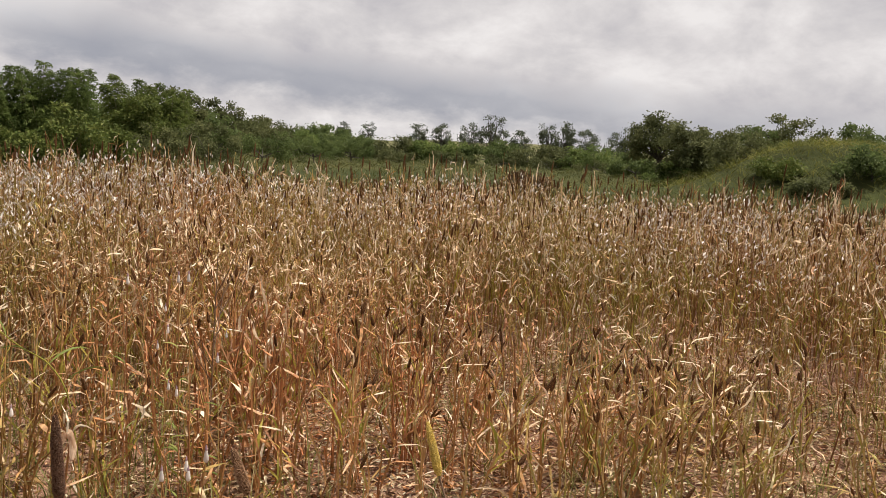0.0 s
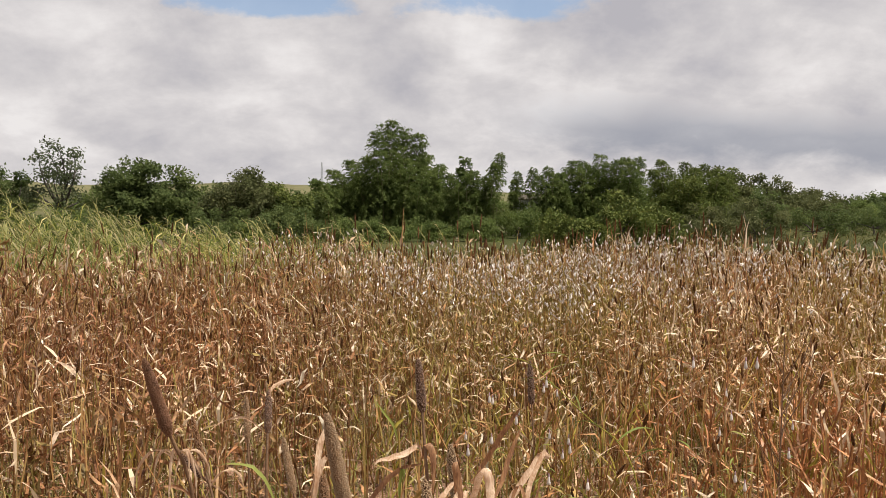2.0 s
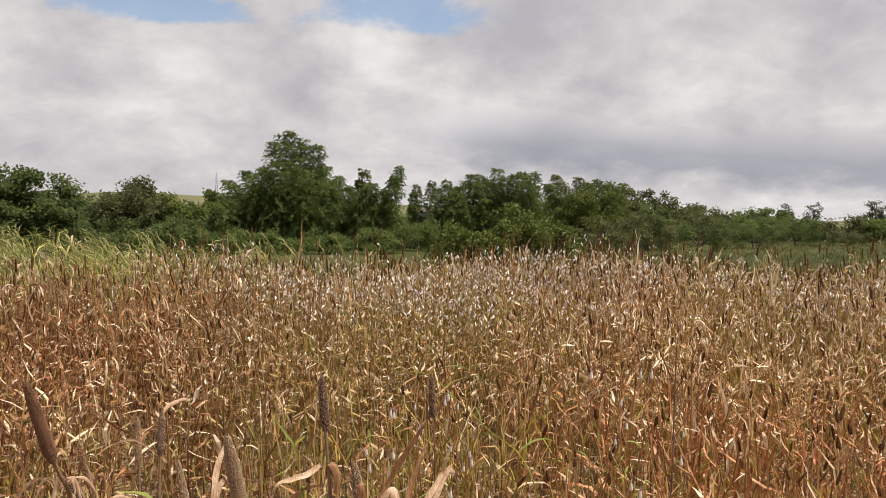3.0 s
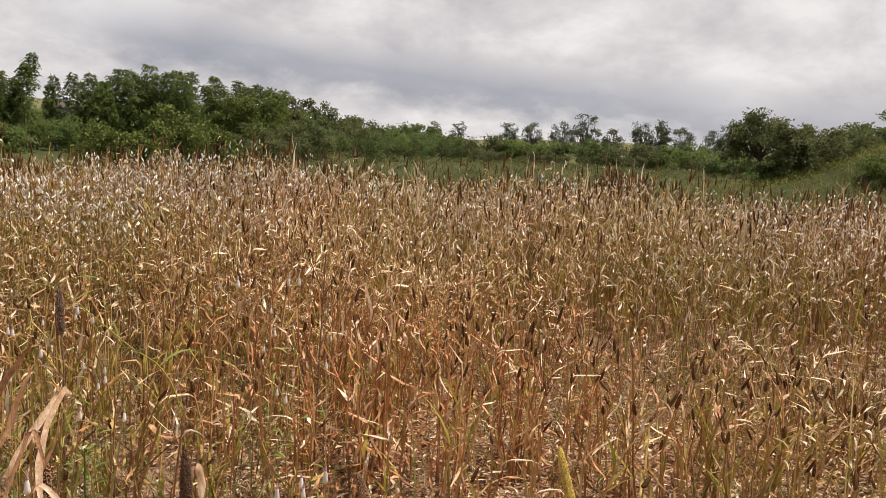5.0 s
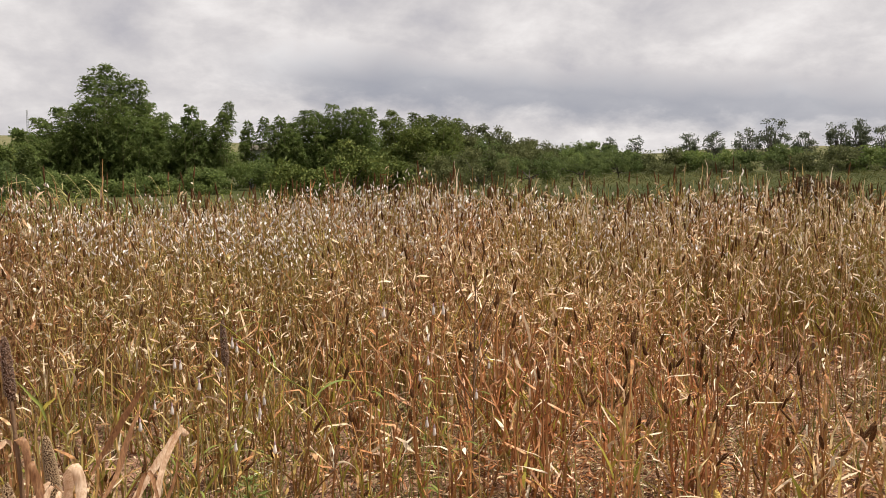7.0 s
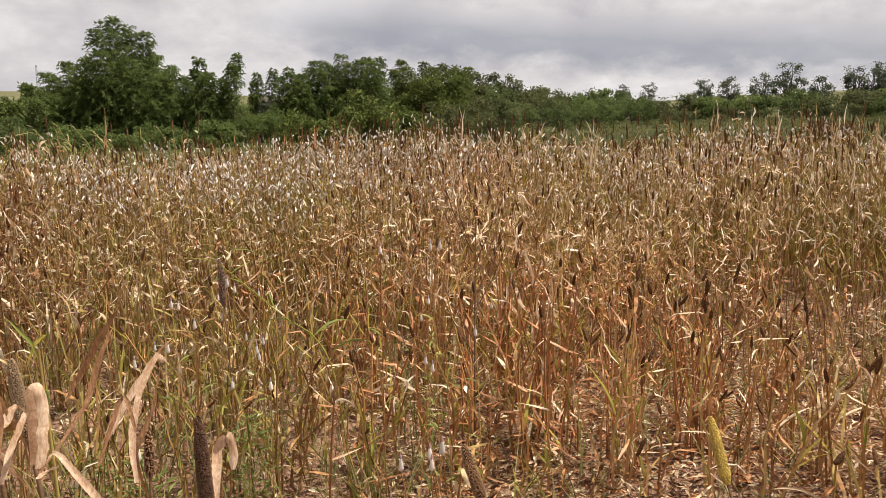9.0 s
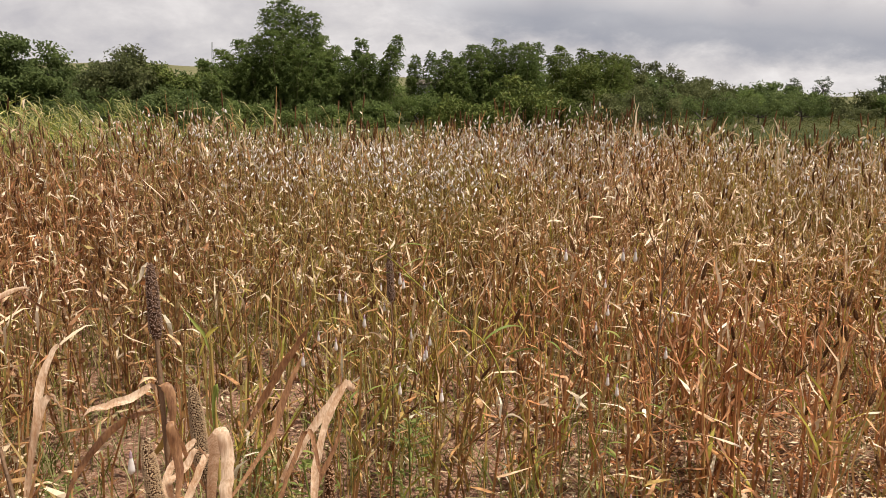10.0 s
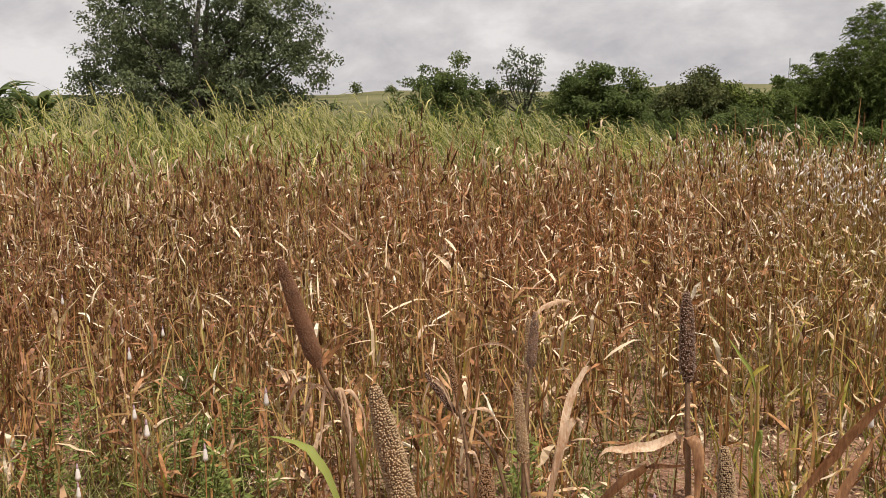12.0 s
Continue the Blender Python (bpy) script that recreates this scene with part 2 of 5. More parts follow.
LEAF, STALK = dry_leaf(), stalk_mat()
LITTER = foliage("fallen_dry_leaf", [(0, (0.12, 0.055, 0.035)), (0.25, (0.30, 0.15, 0.09)), (0.5, (0.54, 0.35, 0.22)), (0.8, (0.74, 0.55, 0.38)), (1, (0.90, 0.76, 0.58))], 0.1, 0.6)
# pale dry leaf, whitened further so that blades read as sunlit
PALE_SUNLIT = foliage("pale_sunlit_leaf", [(0, (0.82, 0.64, 0.48)), (0.5, (0.66, 0.46, 0.31)), (1, (0.93, 0.81, 0.67))], 0.22, 0.45)
FRESH = foliage("half_green_blade", [(0, (0.24, 0.22, 0.045)), (0.5, (0.38, 0.32, 0.065)), (1, (0.54, 0.41, 0.10))], 0.35, 0.45)
HEAD = head_mat("brown_seed_head", (0.080, 0.040, 0.018), (0.25, 0.135, 0.062))
HUSK = head_mat("grey_husk", (0.075, 0.042, 0.026), (0.21, 0.13, 0.085))
GRAIN = plain("pale_grain", (0.42, 0.28, 0.155), 0.5, 60)
GRAIN_BROWN = plain("brown_grain", (0.32, 0.17, 0.08), 0.55, 60)
GRAIN_RED = plain("red_brown_grain", (0.25, 0.115, 0.055), 0.65, 60)
GRAIN_DARK = plain("dark_brown_grain", (0.145, 0.065, 0.028), 0.7, 60)
DARK_STALK = plain("dark_stalk", (0.20, 0.11, 0.055), 0.6, 40)
GRAIN_PURPLE = plain("purple_grain", (0.25, 0.155, 0.11), 0.75, 60)
GRAIN_YELLOW = plain("unripe_grain", (0.66, 0.46, 0.09), 0.5, 60)
GREEN_LEAF = foliage("green_blade", [(0, (0.19, 0.23, 0.06)), (0.5, (0.24, 0.27, 0.075)), (1, (0.32, 0.31, 0.10))], 0.3, 0.45)
YELLOW_LEAF = foliage("yellowing_blade", [(0, (0.38, 0.34, 0.07)), (1, (0.48, 0.36, 0.10))], 0.3, 0.45)
TAN_LEAF = dry_blade_mat("tan_dry_blade", (0.76, 0.56, 0.39), (0.46, 0.26, 0.14))
RUST_LEAF = dry_blade_mat("rust_dry_blade", (0.46, 0.25, 0.12), (0.20, 0.09, 0.045))
GRASS = foliage("tall_grass", [(0, (0.070, 0.105, 0.028)), (0.35, (0.15, 0.19, 0.045)), (0.65, (0.34, 0.35, 0.085)), (0.85, (0.50, 0.45, 0.14)), (1, (0.74, 0.63, 0.32))], 0.35, 0.45)
OLIVEGRASS = foliage("olive_grass", [(0, (0.055, 0.062, 0.018)), (0.5, (0.080, 0.084, 0.024)), (1, (0.13, 0.115, 0.04))], 0.3)
MOUNDGRASS = foliage("mound_grass", [(0, (0.12, 0.13, 0.03)), (0.5, (0.18, 0.18, 0.045)), (1, (0.27, 0.24, 0.07))], 0.3)
WEED = foliage("weed_leaf", [(0, (0.16, 0.20, 0.06)), (0.6, (0.25, 0.285, 0.085)), (1, (0.38, 0.37, 0.15))], 0.4)
BAMBOO = foliage("bamboo_leaf", [(0, (0.120, 0.158, 0.052)), (0.6, (0.165, 0.208, 0.066)), (1, (0.215, 0.25, 0.09))], 0.5)
LIGHTBAMBOO = foliage("light_bamboo_leaf", [(0, (0.118, 0.147, 0.044)), (0.6, (0.160, 0.192, 0.056)), (1, (0.205, 0.23, 0.08))], 0.5)
BROADLEAF = foliage("broad_leaf", [(0, (0.098, 0.128, 0.048)), (0.6, (0.133, 0.166, 0.060)), (1, (0.175, 0.205, 0.08))], 0.48)
LIGHTLEAF = foliage("light_leaf", [(0, (0.085, 0.112, 0.030)), (0.6, (0.13, 0.155, 0.042)), (1, (0.18, 0.19, 0.06))], 0.3)
GREYLEAF = foliage("grey_green_leaf", [(0, (0.098, 0.118, 0.064)), (0.6, (0.135, 0.155, 0.085)), (1, (0.185, 0.20, 0.115))], 0.4)
# eucalyptus grey-green, greyed further so the colour carries distance haze
HAZELEAF = foliage("hazed_leaf", [(0, (0.085, 0.100, 0.065)), (0.6, (0.12, 0.135, 0.085)), (1, (0.17, 0.18, 0.115))], 0.3)
OLIVELEAF = foliage("olive_leaf", [(0, (0.100, 0.110, 0.048)), (0.6, (0.136, 0.144, 0.064)), (1, (0.178, 0.178, 0.082))], 0.42)
BROWNBUSH = foliage("dry_bush_leaf", [(0, (0.10, 0.055, 0.035)), (0.6, (0.15, 0.085, 0.05)), (1, (0.16, 0.13, 0.06))], 0.2)
BARK = plain("grey_bark", (0.085, 0.07, 0.055), 0.85, 20)
CULM = plain("bamboo_culm", (0.22, 0.22, 0.08), 0.5, 8)
PETAL = plain("white_petal", (0.95, 0.86, 0.79), 0.6, 6, 0.25)
PINK = plain("pink_petal", (0.66, 0.44, 0.50), 0.6, 120, 0.3)
SOIL = soil()
WHITEWASH = plain("whitewashed_wall", (0.78, 0.77, 0.74), 0.8, 1.5)
TILE = plain("thatch", (0.10, 0.08, 0.055), 0.9, 6)
STEEL = plain("galvanised_steel", (0.35, 0.36, 0.37), 0.5, 3)


# ---- mesh tools ----
def mesh_of(name, V, Q, mats, mi=None, smooth=False):
    """A mesh from arrays of places (n, 3) and four-cornered faces (m, 4)."""
    V, Q = np.asarray(V, np.float32), np.asarray(Q, np.int32)
    me = bpy.data.meshes.new(name)
    me.vertices.add(len(V))
    me.vertices.foreach_set("co", V.ravel())
    me.loops.add(Q.size)
    me.loops.foreach_set("vertex_index", Q.ravel())
    me.polygons.add(len(Q))
    me.polygons.foreach_set("loop_start", np.arange(0, Q.size, 4, dtype=np.int32))
    me.polygons.foreach_set("loop_total", np.full(len(Q), 4, np.int32))
    for m in mats:
        me.materials.append(m)
    if mi is not None:
        me.polygons.foreach_set("material_index", np.asarray(mi, np.int32))
    me.polygons.foreach_set("use_smooth", np.full(len(Q), smooth))
    me.update(calc_edges=True)
    return me


def piece(name, V, Q, mats, parent=None, label="", mi=None, smooth=False):
    """Links arrays as one mesh object, under parent where one is given."""
    ob = new(name, mesh_of(name, V, Q, mats if isinstance(mats, (list, tuple)) else [mats], mi, smooth))
    if parent:
        ob.parent = parent
    return tagged(ob, label)


def join(parts):
    """Several (V, Q) or (V, Q, material number) into one."""
    V, Q, M, k = [], [], [], 0
    for p in parts:
        V.append(np.asarray(p[0], float))
        Q.append(np.asarray(p[1]) + k)
        M.append(np.full(len(p[1]), p[2] if len(p) > 2 else 0))
        k += len(p[0])
    return np.concatenate(V), np.concatenate(Q), np.concatenate(M)


def tube(path, radii, sides=5):
    """A tapering tube along a path."""
    P = np.asarray(path, float)
    T = np.gradient(P, axis=0)
    T /= np.linalg.norm(T, axis=1)[:, None] + 1e-9
    ref = np.where(np.abs(T[:, 2:3]) > 0.9, np.array([[1.0, 0, 0]]), np.array([[0, 0, 1.0]]))
    A = np.cross(T, ref)
    A /= np.linalg.norm(A, axis=1)[:, None] + 1e-9
    B = np.cross(T, A)
    a = np.arange(sides) * 2 * np.pi / sides
    R = np.asarray(radii, float)[:, None, None]
    V = P[:, None] + R * (A[:, None] * np.cos(a)[None, :, None] + B[:, None] * np.sin(a)[None, :, None])
    n = len(P)
    i, j = np.meshgrid(np.arange(n - 1), np.arange(sides), indexing="ij")
    k = (j + 1) % sides
    Q = np.stack([i * sides + j, i * sides + k, (i + 1) * sides + k, (i + 1) * sides + j], -1).reshape(-1, 4)
    return V.reshape(-1, 3), Q


def ribbon(path, widths, side, fold=0.0, across=1):
    """A leaf blade along a path; side: the way across it at each step; fold: how deep its middle lies."""
    P, W, S = np.asarray(path, float), np.asarray(widths, float)[:, None], np.asarray(side, float)
    S = S / (np.linalg.norm(S, axis=1)[:, None] + 1e-9)
    T = np.gradient(P, axis=0)
    N = np.cross(S, T)
    N /= np.linalg.norm(N, axis=1)[:, None] + 1e-9
    cols = across + 1
    u = np.linspace(-0.5, 0.5, cols)
    V = np.stack([P + S * W * x - N * W * fold * (0.5 - abs(x)) * 2 for x in u], 1)
    n = len(P)
    i, j = np.meshgrid(np.arange(n - 1), np.arange(across), indexing="ij")
    Q = np.stack([i * cols + j, i * cols + j + 1, (i + 1) * cols + j + 1, (i + 1) * cols + j], -1).reshape(-1, 4)
    return V.reshape(-1, 3), Q


def unit(v):
    return v / (np.linalg.norm(v, axis=-1, keepdims=True) + 1e-9)


def blade(rng, start, az, length, width, rise, droop, segs=6, across=1, fold=0.15, twist=1.0, curl=0.0, wave=0.0):
    """A grass blade that leaves its stalk upwards, bends over and hangs; it twists on the way."""
    t = np.linspace(0, 1, segs + 1)
    ang = rise - (rise + droop) * t ** 1.3 + curl * t ** 3 + wave * np.sin(t * rng.uniform(5, 9) + rng.uniform(0, 6.28))
    step = length / segs
    dx, dz = np.cos(ang) * step, np.sin(ang) * step
    h, z = np.concatenate([[0], np.cumsum(dx[:-1])]), np.concatenate([[0], np.cumsum(dz[:-1])])
    bend = rng.normal(0, 0.16) * t ** 2 * length
    ca, sa = math.cos(az), math.sin(az)
    P = np.stack([start[0] + h * ca - bend * sa, start[1] + h * sa + bend * ca, start[2] + z], 1)
    out = np.stack([ca * np.cos(ang), sa * np.cos(ang), np.sin(ang)], 1)
    level = np.array([[-sa, ca, 0.0]])
    nrm = np.cross(out, np.repeat(level, len(t), 0))
    tw = (rng.normal(0, twist) * t + rng.normal(0, 0.4))[:, None]
    S = level * np.cos(tw) + nrm * np.sin(tw)
    W = width * np.clip(np.minimum(0.45 + t * 3.0, (1.02 - t) * 1.9), 0.04, 1.0)
    return ribbon(P, W, S, fold, across)


def spindle(base, top, radius, rings=7, sides=6, blunt=0.75):
    """A seed head: a long spindle between two places."""
    t = np.linspace(0, 1, rings)
    r = radius * np.clip(np.minimum(0.45 + t * 4, 1), 0, 1) * (1 - (1 - blunt) * t) * np.sqrt(np.clip(1 - ((t - 0.6) / 0.42).clip(0) ** 2, 0.01, 1))
    P = np.asarray(base)[None] * (1 - t[:, None]) + np.asarray(top)[None] * t[:, None]
    return tube(P, r, sides)


def leaf_cards(rng, P, D, length, width, normal=None):
    """Small pointed leaves at the places P along the ways D."""
    n = len(P)
    D = unit(D)
    N = unit(rng.normal(0, 1, (n, 3)) + (0 if normal is None else normal))
    S = unit(np.cross(D, N))
    N = np.cross(S, D)
    L = length * rng.uniform(0.6, 1.3, (n, 1))
    W = width * rng.uniform(0.7, 1.3, (n, 1)) * 0.5
    V = np.stack([P, P + D * L * 0.45 + S * W + N * W * 0.3, P + D * L - N * L * 0.12, P + D * L * 0.45 - S * W + N * W * 0.3], 1)
    return V.reshape(-1, 3), np.arange(4 * n).reshape(-1, 4)


def polar(az, r):
    a = radians(az)
    return r * math.sin(a), r * math.cos(a)


# ---- ground ----
def smooth(a, b, x):
    t = np.clip((x - a) / (b - a), 0, 1)
    return t * t * (3 - 2 * t)


def ground_z(x, y):
    """The height of the land: a level field, a mound to the east, low hills far off."""
    x, y = np.asarray(x, float), np.asarray(y, float)
    r, az = np.hypot(x, y), np.degrees(np.arctan2(x, y))
    z = 0.025 * np.sin(x * 2.1 + 1.3 * np.sin(y * 1.7)) * np.cos(y * 1.6 + 0.7) + 0.012 * np.sin(x * 6.0 + y * 3.1) * np.cos(y * 7.3 - x)
    z = 0.18 + z * (1 - smooth(20, 40, r))
    hill = 2.25 - 1.35 * smooth(-8, 20, az) + 0.10 * np.sin(az * 0.35) + 0.06 * np.sin(az * 0.9 + 1)
    z = z + np.tan(np.radians(np.clip(hill, 0.5, 3))) * 300 * smooth(85, 300, r) * (1 + 0.6 * smooth(300, 1500, r))
    mx, my = polar(61.5, 41)
    return z + 2.5 * np.exp(-(((x - mx) / 5.5) ** 2 + ((y - my) / 5.0) ** 2) ** 1.4)


rr = np.concatenate([[0.0], np.geomspace(0.5, 3500, 120)])
aa = np.radians(np.linspace(-180, 180, 289)[:-1])
R, A = np.meshgrid(rr, aa, indexing="ij")
GX, GY = R * np.sin(A), R * np.cos(A)
gi, gj = np.meshgrid(np.arange(len(rr) - 1), np.arange(len(aa)), indexing="ij")
gk = (gj + 1) % len(aa)
GQ = np.stack([gi * len(aa) + gj, (gi + 1) * len(aa) + gj, (gi + 1) * len(aa) + gk, gi * len(aa) + gk], -1).reshape(-1, 4)
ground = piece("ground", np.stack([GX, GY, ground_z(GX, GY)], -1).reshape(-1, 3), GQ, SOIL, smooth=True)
tagged(ground, "reddish dry soil with leaf litter and distant grassy hills", "ground", kind="structure")


# ---- millet ----
def crop_height(x, y):
    """How tall the crop stands at a place: stunted and patchy near by, taller further off."""
    x, y = np.asarray(x, float), np.asarray(y, float)
    r, az = np.hypot(x, y), np.degrees(np.arctan2(x, y))
    h = 0.42 + 0.12 * smooth(2.0, 3.5, r) + 0.375 * smooth(3.5, 6.8, r)
    h = h + 0.10 * smooth(-4, -40, az) * smooth(3, 6, r) - 0.10 * smooth(15, 45, az) * (1 - smooth(4, 6.5, r))
    return h + 0.06 * np.sin(x * 1.9 + 0.6) * np.cos(y * 1.4 - 0.4) + 0.04 * np.sin(x * 4.3 + y * 2.7)


def stalk_path(rng, height, lean, n=5):
    t = np.linspace(0, 1, n)
    a = rng.uniform(0, 2 * np.pi)
    bow = lean * height * t ** 2
    return np.stack([np.cos(a) * bow, np.sin(a) * bow, height * t], 1)


def along(path, t):
    k = t * (len(path) - 1)
    i = min(int(k), len(path) - 2)
    return path[i] * (1 - k + i) + path[i + 1] * (k - i)


def dry_blade(rng, start, segs, across=1, fold=0.0, big=1.0, crisp=0.0, broad=1.0):
    """A withered leaf: stiff and upright, snapped over, hanging along its stalk, or crumpled."""
    kind, a = rng.uniform() + crisp * rng.uniform(), rng.uniform(0, 6.28)
    if kind < 0.42:
        return blade(rng, start, a, rng.uniform(0.11, 0.26) * big, rng.uniform(0.005, 0.0085) * big * broad, rng.uniform(1.2, 1.5), rng.uniform(-1.4, -0.8), segs, across, fold, 1.0, 0.0, 0.25)
    if kind < 0.60:
        return blade(rng, start, a, rng.uniform(0.08, 0.19) * big, rng.uniform(0.006, 0.011) * big * broad, rng.uniform(1.0, 1.45), rng.uniform(0.9, 1.5), segs, across, fold, 1.4, rng.uniform(-0.6, 0.2), 0.38)
    if kind < 0.86:
        return blade(rng, start, a, rng.uniform(0.08, 0.17) * big, rng.uniform(0.006, 0.011) * big * broad, rng.uniform(-1.25, -0.4), rng.uniform(1.3, 1.57), segs, across, fold, 1.6, 0.0, 0.40)
    return blade(rng, start, a, rng.uniform(0.05, 0.10) * big, rng.uniform(0.007, 0.014) * big * broad, rng.uniform(0.2, 1.5), rng.uniform(-1.2, 0.8), segs, across, fold, 3.0, rng.normal(0, 2.0))


def millet_template(seed, heads, segs=4, low=0.12, leaves=5, big=1.15, sunlit=0.22, high=0.97, side_shoot=0.45, crisp=0.0, broad=1.0, thick=1.0, fresh=0.0, ear=0.07):
    """A plain millet plant with two tillers, one metre tall, for the joined crop."""
    rng = np.random.default_rng(seed)
    parts = []
    for k in range(2):
        path = stalk_path(rng, 1.0 if k == 0 else rng.uniform(side_shoot, 0.95), rng.normal(0, 0.09), 4) + np.array([rng.normal(0, 0.04) * k, rng.normal(0, 0.04) * k, 0])
        path[1:3, :2] += rng.normal(0, 0.012, (2, 2))
        parts.append((*tube(path, np.linspace(0.0036, 0.0020, 4) * thick, 3), 1))
        for i in range(leaves + rng.integers(-1, 2)):
            at = rng.uniform(low, high)
            # likelier higher up: sun on the upper leaves is put into the colour
            parts.append((*dry_blade(rng, along(path, at), segs, 1, 0.0, big * rng.uniform(0.75, 1.25), crisp, broad), 3 if rng.uniform() < sunlit * (0.4 + at) else 0))
        for i in range(rng.poisson(fresh)):
            parts.append((*blade(rng, along(path, rng.uniform(0.1, 0.6)), rng.uniform(0, 6.28), rng.uniform(0.2, 0.4), rng.uniform(0.006, 0.011), rng.uniform(1.3, 1.55), rng.uniform(-1.4, -0.4), segs, 1, 0.0, 0.8), 4))
        if rng.uniform() < heads:
            d = unit(path[-1] - path[-2] + rng.normal(0, 0.03, 3) * (1, 1, 0))
            parts.append((*spindle(path[-1] - d * 0.01, path[-1] + d * ear * rng.uniform(0.75, 1.35), rng.uniform(0.0050, 0.0075), 5, 5), 2))
    return join(parts)


def scatter(rng, n, r0, r1, a0, a1):
    r = np.sqrt(rng.uniform(r0 * r0, r1 * r1, n))
    a = np.radians(rng.uniform(a0, a1, n))
    return np.stack([r * np.sin(a), r * np.cos(a)], 1)


def plant_out(rng, templates, P, scale_z, scale_xy, turn=6.283):
    """Sets templates out at the places P, each turned and scaled its own way."""
    Vs, Qs, Ms, k = [], [], [], 0
    pick = rng.integers(0, len(templates), len(P))
    for ti, (V, Q, M) in enumerate(templates):
        idx = np.nonzero(pick == ti)[0]
        if not len(idx):
            continue
        a = rng.uniform(0, turn, len(idx))
        c, s = np.cos(a)[:, None], np.sin(a)[:, None]
        sx, sz = scale_xy[idx][:, None], scale_z[idx][:, None]
        lx, ly = rng.normal(0, 0.065, (2, len(idx), 1))
        x = (V[:, 0] * c - V[:, 1] * s) * sx + P[idx, 0:1] + lx * V[:, 2] * sz
        y = (V[:, 0] * s + V[:, 1] * c) * sx + P[idx, 1:2] + ly * V[:, 2] * sz
        z = V[:, 2] * sz + ground_z(P[idx, 0], P[idx, 1])[:, None]
        Vs.append(np.stack([x, y, z], -1).reshape(-1, 3))
        Qs.append((Q[None] + (np.arange(len(idx)) * len(V))[:, None, None]).reshape(-1, 4) + k)
        Ms.append(np.tile(M, len(idx)))
        k += len(idx) * len(V)
    return np.concatenate(Vs), np.concatenate(Qs), np.concatenate(Ms)


def edge_r(az):
    """How far the crop reaches in each direction."""
    return 7.7 + 0.5 * np.sin(np.radians(az) * 3) + 0.4 * smooth(20, 60, az) - 0.5 * smooth(-10, -40, az)


rng = np.random.default_rng(11)
templates = [millet_template(100 + i, 0.20, 4, 0.06, 5, 1.15, 0.14, 0.97, 0.55, 0.0, 1.05, 1.35, 0.8) for i in range(28)]
leafy_templates = [millet_template(240 + i, 0.14, 4, 0.06, 5, 1.25, 0.09, 0.97, 0.5, 0.3, 1.3, 1.1, 0.12) for i in range(20)]
mid_templates = [millet_template(170 + i, 0.12, 3, 0.45, 6, 0.72, 0.17, 0.99, 0.7, 0.55, 1.70, 0.65, 0.45, 0.060) for i in range(24)]
old_templates = [millet_template(290 + i, 0.14, 3, 0.40, 6, 0.90, 0.15, 0.99, 0.65, 0.50, 1.50, 0.65, 0.05, 0.065) for i in range(24)]
pale_templates = [millet_template(260 + i, 0.14, 3, 0.45, 6, 0.74, 0.32, 0.99, 0.7, 0.50, 1.65, 0.70, 0.6, 0.065) for i in range(24)]
edge_templates = [millet_template(140 + i, 0.34, 2, 0.5, 7, 0.62, 0.36, 0.99, 0.75, 0.6, 1.85, 0.65, 0.25, 0.075) for i in range(20)]
old_rim_templates = [millet_template(330 + i, 0.12, 2, 0.4, 6, 0.75, 0.22, 0.99, 0.7, 0.5, 1.7, 0.65, 0.0, 0.075) for i in range(20)]
heavy_templates = [millet_template(210 + i, 0.70, 4, 0.06, 5, 1.05, 0.15, 0.97, 0.5, 0.0, 1.0, 1.25, 0.7, 0.080) for i in range(16)]
P = scatter(rng, 16600, 2.6, 8.6, -68, 78)
raz, rad = np.degrees(np.arctan2(P[:, 0], P[:, 1])), np.hypot(P[:, 0], P[:, 1])
bare = 0.5 + 0.5 * np.sin(P[:, 0] * 2.3 + 1.1 * np.sin(P[:, 1] * 1.9)) * np.cos(P[:, 1] * 2.0 + 0.5)
keep = (rad < edge_r(raz) + rng.normal(0, 0.15, len(P))) & (rng.uniform(0, 1, len(P)) < 0.19 + 0.22 * bare - 0.02 * smooth(26, 40, raz) + 0.6 * smooth(3.2 + 1.6 * smooth(28, 42, raz), 5.2 + 1.8 * smooth(28, 42, raz), rad))
P = P[keep]
# near by the plants stand in small clumps with gaps between
reach = np.hypot(P[:, 0], P[:, 1])
warp = P + 0.10 * np.stack([np.sin(P[:, 1] * 5.1 + P[:, 0] * 1.7), np.cos(P[:, 0] * 4.7 - P[:, 1] * 2.3)], 1)
centre = np.round(warp / 0.27) * 0.27 - (warp - P)
P = P + (centre - P) * (0.5 * (1 - smooth(3.4, 5.0, reach)))[:, None]
h = crop_height(P[:, 0], P[:, 1]) * rng.normal(1, 0.11, len(P)).clip(0.65, 1.3)
wide = rng.uniform(0.85, 1.25, len(P))
reach = np.hypot(P[:, 0], P[:, 1])
rim = reach > edge_r(np.degrees(np.arctan2(P[:, 0], P[:, 1]))) - 1.3
front = ~rim & (reach < 4.0)
CV, CQ, CM = np.zeros((0, 3)), np.zeros((0, 4), int), np.zeros(0, int)
right = P[:, 0] > 0.55 * P[:, 1]
west = P[:, 0] < -0.12 * P[:, 1]
pale_patch = (P[:, 0] > 0.25 * P[:, 1]) & (reach > 4.6 + rng.normal(0, 0.6, len(P)))
